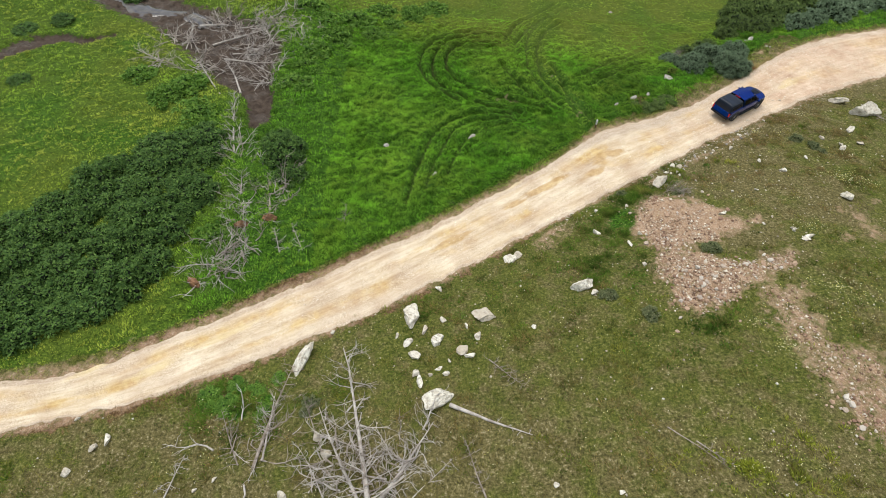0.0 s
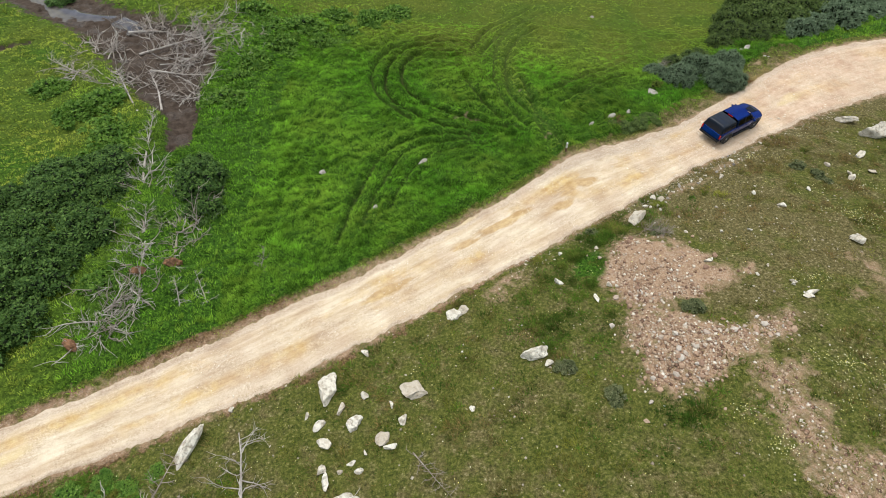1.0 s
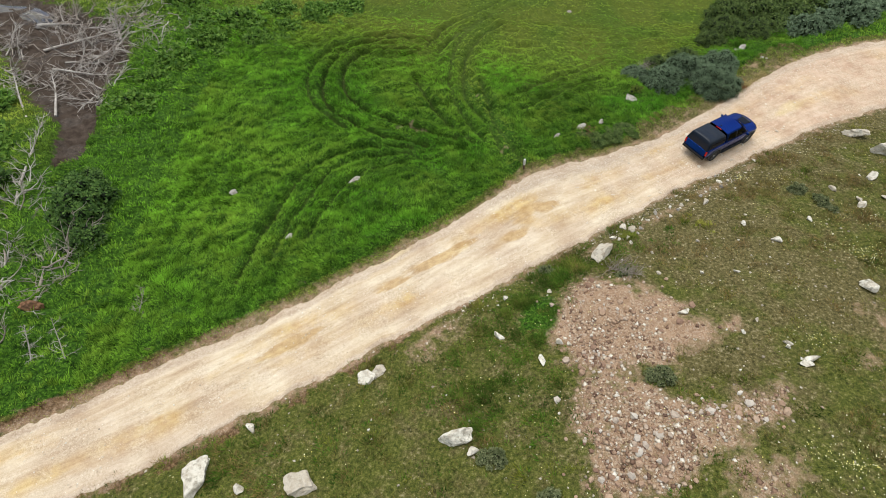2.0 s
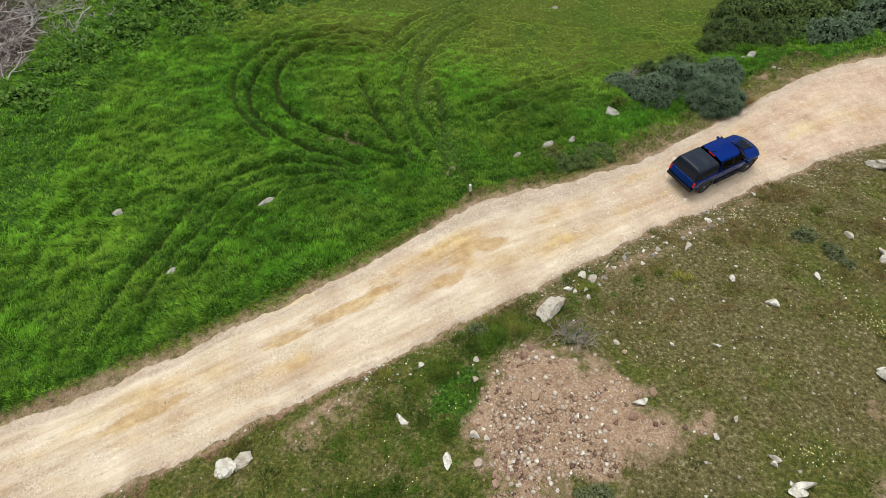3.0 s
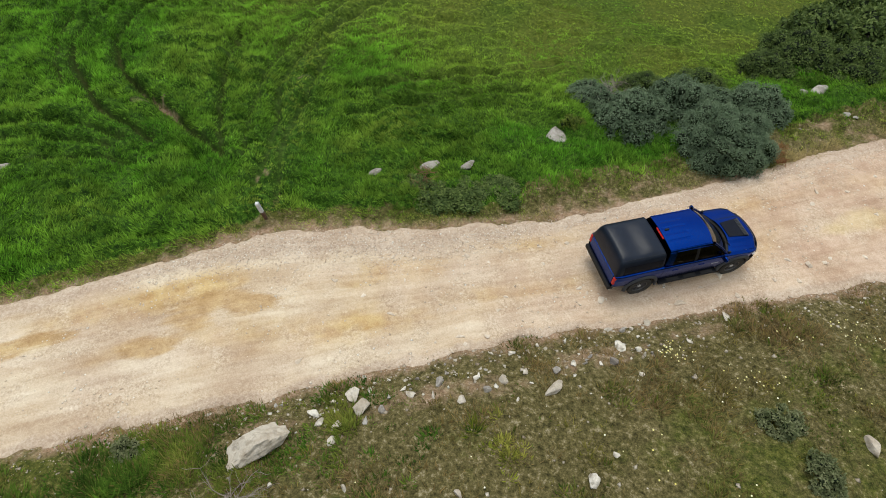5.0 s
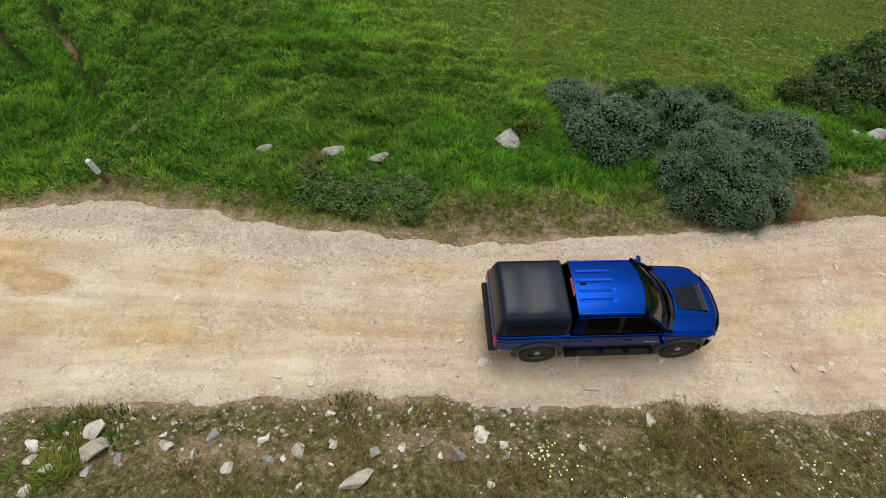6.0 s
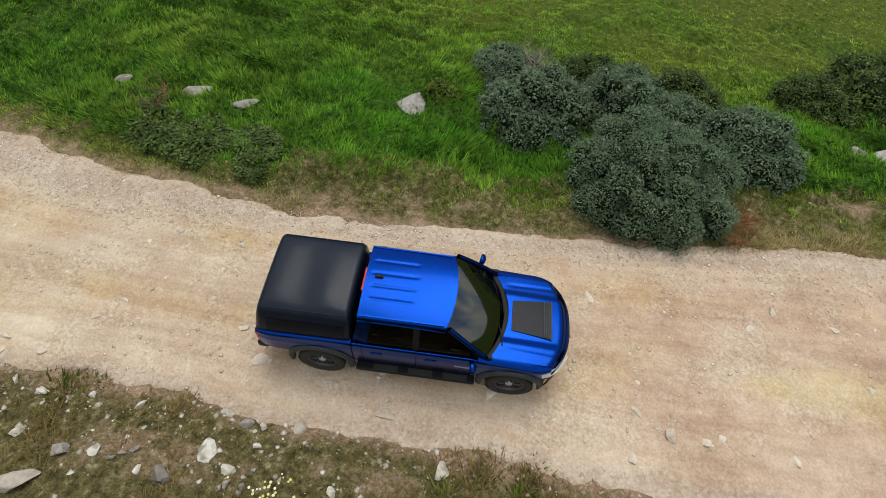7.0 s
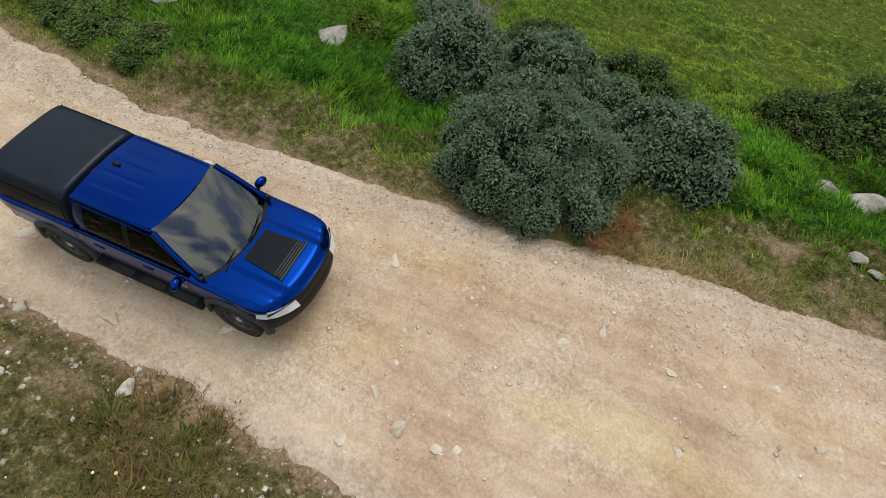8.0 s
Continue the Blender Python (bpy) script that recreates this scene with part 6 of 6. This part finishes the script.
def make_wheel(truck, x, side):
    wheel = part("wheel", lathe([(0.02, 0.05), (0.20, 0.06), (0.24, 0.02), (0.24, -0.1)], 28, "wheel"), M_RIM, truck)
    wheel.matrix_local = pose(x, side * 0.82, TYRE_R, 0, 0, 0 if side > 0 else 180)
    tread = [(0.245, 0.10), (0.27, 0.125), (0.33, 0.138), (0.375, 0.128), (0.392, 0.10), (0.398, 0.05), (0.398, -0.05), (0.392, -0.10), (0.375, -0.128), (0.32, -0.138), (0.245, -0.12)]
    part("tyre", lathe(tread, 48, "tyre"), M_RUBBER, wheel, "dusty black off-road tyre")
    part("rim", lathe([(0.248, 0.05), (0.252, 0.105), (0.238, 0.112), (0.225, 0.09), (0.222, 0.04)], 40, "rim"), M_RIM, wheel)
    bm = bmesh.new()
    for k in range(12):
        a = math.radians(60 * (k // 2) + (9 if k % 2 else -9))
        n0 = len(bm.verts)
        box(bm, 0.05, 0.228, 0.05, 0.088, -0.012, 0.012, 0.004)
        bm.verts.ensure_lookup_table()
        for v in bm.verts[n0:]:
            x_, z_ = v.co.x, v.co.z
            v.co.x, v.co.z = x_ * math.cos(a) - z_ * math.sin(a), x_ * math.sin(a) + z_ * math.cos(a)
    part("spokes", bm, M_RIM, wheel)
    part("hub", lathe([(0.0, 0.10), (0.045, 0.10), (0.065, 0.085), (0.07, 0.05)], 20, "hub"), M_SILVER, wheel)
    bm = bmesh.new()
    for k in range(44):
        a = 2 * math.pi * k / 44
        for row in (-0.075, 0.075):
            n0 = len(bm.verts)
            box(bm, 0.390, 0.408, row - 0.05, row + 0.05, -0.016, 0.016)
            bm.verts.ensure_lookup_table()
            off = a + (0.07 if row > 0 else 0)
            for v in bm.verts[n0:]:
                x_, z_ = v.co.x, v.co.z
                v.co.x, v.co.z = x_ * math.cos(off) - z_ * math.sin(off), x_ * math.sin(off) + z_ * math.cos(off)
    part("tread", bm, M_RUBBER, wheel)
    return wheel


def make_truck():
    truck = new("pickup_truck")
    lin = np.linspace
    # bonnet, wings, doors and bed sides
    hood = part("bonnet", sheet(lambda u, v: (shield_base(v) + 0.07 + u * (nose(v) - shield_base(v) - 0.07), v, bonnet_z(shield_base(v) + 0.07 + u * (nose(v) - shield_base(v) - 0.07), v)), lin(0, 1, 40), lin(-0.80, 0.80, 61), "bonnet"), M_BLUE, truck)

    def insert(u, v):
        x = 1.53 + u * 0.66
        y = v * (0.285 + 0.07 * u)
        return x, y, bonnet_z(x, y) + 0.012 + 0.012 * u

    part("hood_insert", sheet(insert, lin(0, 1, 16), lin(-1, 1, 20), "hood_insert"), M_INSERT, hood, "satin black raised hood insert")
    bm = boxed(2.185, 2.215, -0.365, 0.365, 1.08, 1.172, 0.006)
    for k in range(3):
        box(bm, 2.07 + 0.04 * k, 2.088 + 0.04 * k, -0.33, 0.33, 1.13, 1.186 - 0.004 * k, 0.003)
    part("louvre", bm, M_FLARE, hood)
    for side in (1, -1):
        part("wing", side_panel(1.02, 2.24, side, 0.125, 0.02, "wing"), M_BLUE, truck)
        door = part("front_door", side_panel(0.02, 1.01, side, name="front_door"), M_BLUE, truck)
        rear = part("rear_door", side_panel(-0.88, 0.01, side, name="rear_door"), M_BLUE, truck)
        part("cab_corner", side_panel(-1.04, -0.89, side, name="cab_corner"), M_BLUE, truck)
        part("bed_side", side_panel(-2.65, -1.06, side, 0.10, name="bed_side"), M_BLUE, truck)
        for d, x in ((door, 0.16), (rear, -0.74)):
            part("door_handle", boxed(x, x + 0.2, side * 0.915 - 0.03, side * 0.915 + 0.03, 0.985, 1.02, 0.012), M_BLUE, d, "body-coloured door handle")

        def glass(x0, x1, t0, t1):
            def f(u, v):
                base_x, top_x = x0 + u * (x1 - x0), t0 + u * (t1 - t0)
                x = base_x + v * (top_x - base_x)
                bow = 0.025 * 4 * v * (1 - v)
                return x, side * (0.872 + v * (0.705 - 0.872) + bow), 1.20 + v * 0.51

            return sheet(f, lin(0, 1, 12), lin(0, 1, 10), "window", side < 0)

        part("window", glass(0.05, 1.02, 0.05, 0.50), M_TINT, door, "dark tinted side window")
        part("window", glass(-0.80, -0.05, -0.72, -0.05), M_TINT, rear, "dark tinted side window")
        pil = part("pillar", sheet(lambda u, v: (0.05 - 0.10 * u, side * (0.874 + v * (0.707 - 0.874) + 0.1 * v * (1 - v)), 1.20 + v * 0.51), lin(0, 1, 3), lin(0, 1, 8), "pillar"), M_TRIM, truck)
        part("pillar", sheet(lambda u, v: (-0.80 - 0.24 * u + v * (0.08 + 0.03 * u), side * (0.874 + v * (0.707 - 0.874) + 0.1 * v * (1 - v) - 0.03 * u * u), 1.20 + v * 0.535), lin(0, 1, 8), lin(0, 1, 8), "pillar"), M_BLUE, truck)
        a_line = [(1.20, side * 0.83, 1.11), (1.0, side * 0.805, 1.30), (0.76, side * 0.755, 1.52), (0.50, side * 0.69, 1.735)]
        part("pillar", array_mesh("pillar", *tube(a_line, [0.045, 0.042, 0.042, 0.045], 8)), M_BLUE, truck)
        # mirror
        bm = bmesh.new()
        bmesh.ops.create_icosphere(bm, subdivisions=3, radius=0.5)
        for v in bm.verts:
            v.co = Vector((v.co.x * 0.15, v.co.y * 0.23, v.co.z * 0.17))
            if v.co.x < -0.03:
                v.co.x = -0.03
        for f in bm.faces:
            f.smooth = True
        mir = part("mirror", bm, M_BLUE, truck, "body-coloured wing mirror")
        mir.matrix_local = pose(0.93, side * 1.045, 1.20, 0, 0, -12 * side)
        part("mirror_arm", boxed(0.90, 0.96, min(side * 0.86, side * 0.97), max(side * 0.86, side * 0.97), 1.11, 1.16, 0.012), M_TRIM, truck)
        # side step
        step = part("side_step", boxed(-1.02, 1.03, min(side * 0.84, side * 1.0), max(side * 0.84, side * 1.0), 0.36, 0.44, 0.025), M_TRIM, truck, "black side step")
        for x in (-0.72, -0.12, 0.48):
            part("step_pad", boxed(x, x + 0.42, min(side * 0.87, side * 0.98), max(side * 0.87, side * 0.98), 0.435, 0.448, 0.004), M_RUBBER, step)
        # wheel-arch flares
        for ax in (-AXLE, AXLE):
            a = np.radians(lin(-8, 188, 40))
            sec = [(-0.005, -0.06), (-0.015, 0.045), (0.02, 0.058), (0.075, 0.03), (0.09, -0.01)]
            v, n = [], len(sec)
            for t in a:
                for dr, dy in sec:
                    rr = 0.50 + dr
                    x, z = ax + rr * math.cos(t), TYRE_R + rr * math.sin(t)
                    v.append((x, side * (float(hull(min(max(x, -2.6), 2.2), min(max(z, 0.6), 1.1))) + dy), z))
            part("wheel_flare", array_mesh("wheel_flare", np.array(v), grid_faces(len(a), n)), M_FLARE, truck, "dusty grey-black wheel-arch flare")
        # lamps and badge
        lamp_x, lamp_y, lamp_s = [2.50, 2.43, 2.33, 2.22, 2.10], [0.50, 0.66, 0.79, 0.872, 0.912], [0, 0.3, 0.55, 0.8, 1.0]
        part("headlight", sheet(lambda u, v: (np.interp(u, lamp_s, lamp_x) - 0.02 + 0.07 * v * (1 - 0.6 * u), side * (np.interp(u, lamp_s, lamp_y) - 0.02 + 0.05 * v * u), 1.005 - 0.02 * u - v * (0.14 - 0.05 * u)), lin(0, 1, 16), lin(0, 1, 6), "headlight"), M_CLEAR, truck, "silver-white headlight")
        part("tail_light", boxed(-2.675, -2.55, min(side * 0.775, side * 0.885), max(side * 0.775, side * 0.885), 0.80, 1.13, 0.03), M_RED, truck, "bright red tail light")
        for k in range(7):
            part("badge", boxed(0.66 + 0.036 * k, 0.686 + 0.036 * k, min(side * 0.920, side * 0.932), max(side * 0.920, side * 0.932), 0.885, 0.915, 0.002), M_SILVER, door)
        part("bracket", boxed(1.17, 1.24, min(side * 0.80, side * 0.86), max(side * 0.80, side * 0.86), 1.13, 1.24, 0.012), M_TRIM, truck, "black lamp bracket at the bonnet's corner")
        make_wheel(truck, AXLE, side)
        make_wheel(truck, -AXLE, side)

    # roof with shallow channels
    def roof(u, v):
        y = v * 0.73
        x = shield_top(np.clip(y, -0.68, 0.68)) * (1 - u) + u * -0.95
        z = 1.745 + 0.068 * (1 - v**2) - 0.06 * smooth(0.93, 1.0, np.abs(v)) - 0.02 * (1 - u) ** 3
        for c in (-0.36, -0.12, 0.12, 0.36):
            z = z - 0.006 * np.exp(-(((y - c) / 0.03) ** 2)) * smooth(0.40, 0.47, u) * (1 - smooth(0.90, 0.95, u))
        return x, y, z

    top = part("roof", sheet(roof, lin(0, 1, 60), lin(-1, 1, 180), "roof"), M_BLUE, truck)
    for side in (1, -1):
        part("roof_strip", sheet(lambda u, v: (0.42 - 1.35 * u, side * (0.645 + 0.022 * v), 1.766 + 0.004 + 0 * u), lin(0, 1, 20), lin(0, 1, 3), "roof_strip"), M_BLUE, top)
    part("antenna", boxed(-0.80, -0.66, 0.02, 0.075, 1.80, 1.85, 0.02), M_TRIM, top, "small black roof antenna")
    part("brake_light", boxed(-0.985, -0.945, -0.22, 0.22, 1.735, 1.785, 0.01), M_RED, top, "red high brake light strip")
    part("windscreen", sheet(lambda u, v: (shield_base(v * 0.80) + u * (shield_top(v * 0.66) - shield_base(v * 0.80)), v * (0.80 - 0.14 * u), 1.125 + u * 0.64 + 0.03 * 4 * u * (1 - u)), lin(0, 1, 20), lin(-1, 1, 30), "windscreen"), M_SHIELD, truck, "windscreen reflecting a cloudy sky")
    part("rear_window", sheet(lambda u, v: (-1.04 + 0.09 * u, v * (0.80 - 0.12 * u), 1.15 + u * 0.60), lin(0, 1, 8), lin(-1, 1, 12), "rear_window", True), M_TINT, truck)
    cowl = part("cowl", sheet(lambda u, v: (shield_base(v * 0.82) - 0.03 + 0.12 * u, v * 0.82, 1.118 + 0.012 * u + 0 * v), lin(0, 1, 4), lin(-1, 1, 30), "cowl"), M_TRIM, truck, "black plastic cowl below the windscreen")
    for y in (-0.35, 0.25):
        part("wiper", array_mesh("wiper", *tube([(1.40, y - 0.22, 1.155), (1.36, y, 1.175), (1.28, y + 0.30, 1.185)], [0.012, 0.01, 0.007], 6)), M_TRIM, cowl)
    # nose
    part("grille", sheet(lambda u, v: (nose(v * 0.66) + 0.012 + 0.02 * np.sin(np.pi * u), v * 0.66, 1.02 - 0.24 * u), lin(0, 1, 8), lin(-1, 1, 30), "grille"), M_TRIM, truck, "black front grille")
    part("front_bumper", sheet(lambda u, v: (nose(v * 0.90) - 0.03 + 0.065 * np.sin(np.pi * u) ** 0.6, v * 0.90, 0.88 - 0.40 * u), lin(0, 1, 14), lin(-1, 1, 40), "front_bumper"), M_TRIM, truck, "black front bumper")
    part("nose_edge", array_mesh("nose_edge", *tube([(float(nose(y)) + 0.012, y, 1.005 - 0.10 * abs(y) ** 3) for y in lin(-0.86, 0.86, 31)], [0.016] * 31, 8)), M_TRIM, truck)
    # bed and soft top
    part("tailgate", boxed(-2.67, -2.61, -0.77, 0.77, 0.64, 1.15, 0.02), M_BLUE, truck)
    part("rear_bumper", boxed(-2.75, -2.55, -0.86, 0.86, 0.50, 0.66, 0.035), M_TRIM, truck, "black rear bumper")
    part("bed_floor", boxed(-2.61, -1.08, -0.80, 0.80, 0.55, 0.62, 0.01), M_TRIM, truck)
    sec = np.array([(0.865, 1.155), (0.855, 1.26), (0.83, 1.40), (0.795, 1.54), (0.765, 1.64), (0.735, 1.70), (0.68, 1.745), (0.58, 1.77), (0.40, 1.785), (0.2, 1.79), (0.0, 1.792)])
    sec = np.concatenate([sec, sec[-2::-1] * [-1, 1]])
    ends = [(-2.655, 0.0), (-2.64, 0.25), (-2.60, 0.62), (-2.545, 0.90), (-2.50, 0.985)] + [(x, 1.0) for x in lin(-2.45, -1.16, 24)] + [(-1.12, 0.985), (-1.09, 0.93), (-1.075, 0.6), (-1.07, 0.0)]
    v = []
    for x, h in ends:
        for y, z in sec:
            crease = 0.010 * noise.noise(Vector((x * 3, y * 3, z * 3))) - 0.012 * math.cos((x + 1.1) / 1.55 * 4 * math.pi) * (1 if abs(y) < 0.66 else 0.2)
            shrink = 1 - 0.02 * (1 - h)
            v.append((x, y * shrink, 1.155 + (z - 1.155 + crease) * h))
    soft = part("soft_top", array_mesh("soft_top", np.array(v), grid_faces(len(ends), len(sec))), M_VINYL, truck, "black vinyl soft topper over the bed")
    for side in (1, -1):
        def flap(u, v):
            z = 1.20 + 0.34 * v
            return -2.42 + 1.26 * u, side * (np.interp(z, sec[:6, 1], sec[:6, 0]) + 0.008), z
        part("side_flap", sheet(flap, lin(0, 1, 14), lin(0, 1, 8), "side_flap"), M_INSERT, soft, "black side window flap")
        part("seam", array_mesh("seam", *tube([(x, side * 0.705, 1.738) for x in lin(-2.46, -1.12, 16)], [0.009] * 16, 6)), M_VINYL, soft)
    # cabin and underside
    part("dashboard", boxed(0.86, 1.30, -0.76, 0.76, 0.95, 1.10, 0.05), M_SEAT, truck)
    part("cabin_floor", boxed(-0.98, 1.30, -0.82, 0.82, 0.50, 0.62, 0.02), M_SEAT, truck)
    part("bulkhead", boxed(-1.03, -0.97, -0.80, 0.80, 0.6, 1.14, 0.02), M_SEAT, truck)
    for y in (-0.36, 0.36):
        bm = boxed(-0.05, 0.45, y - 0.25, y + 0.25, 0.70, 0.88, 0.05)
        box(bm, -0.16, 0.0, y - 0.24, y + 0.24, 0.80, 1.32, 0.05)
        box(bm, -0.17, -0.06, y - 0.13, y + 0.13, 1.36, 1.54, 0.04)
        part("seat", bm, M_SEAT, truck)
    part("underbody", boxed(-2.5, 2.3, -0.62, 0.62, 0.36, 0.60, 0.05), M_TRIM, truck)
    for ax in (-AXLE, AXLE):
        part("axle", array_mesh("axle", *tube([(ax, -0.75, TYRE_R), (ax, 0, TYRE_R), (ax, 0.75, TYRE_R)], [0.05, 0.07, 0.05], 8)), M_TRIM, truck)
        part("arch_liner", sheet(lambda u, v: (ax + 0.49 * np.cos(np.pi * u), v * 0.88, TYRE_R + 0.49 * np.sin(np.pi * u)), lin(0, 1, 20), lin(-1, 1, 4), "arch_liner"), M_TRIM, truck)
    return tagged(truck, "bright blue crew-cab pickup truck with a black soft topper", "pickup truck")


truck = make_truck()
TRUCK_X, TRUCK_Y, TRUCK_TURN = 26.51, 38.66, 32.6
c, s = math.cos(radians(TRUCK_TURN)), math.sin(radians(TRUCK_TURN))
spot = [float(road_height(TRUCK_X + a * AXLE * c - b * 0.82 * s, TRUCK_Y + a * AXLE * s + b * 0.82 * c)) for a, b in ((1, 1), (1, -1), (-1, 1), (-1, -1))]
nose_down = math.degrees(math.atan2((spot[2] + spot[3] - spot[0] - spot[1]) / 2, 2 * AXLE))
lean_over = math.degrees(math.atan2((spot[0] + spot[2] - spot[1] - spot[3]) / 2, 1.64))
truck.matrix_world = pose(TRUCK_X, TRUCK_Y, sum(spot) / 4 - 0.006, 0, 0, TRUCK_TURN) @ pose(0, 0, 0, lean_over, nose_down, 0)
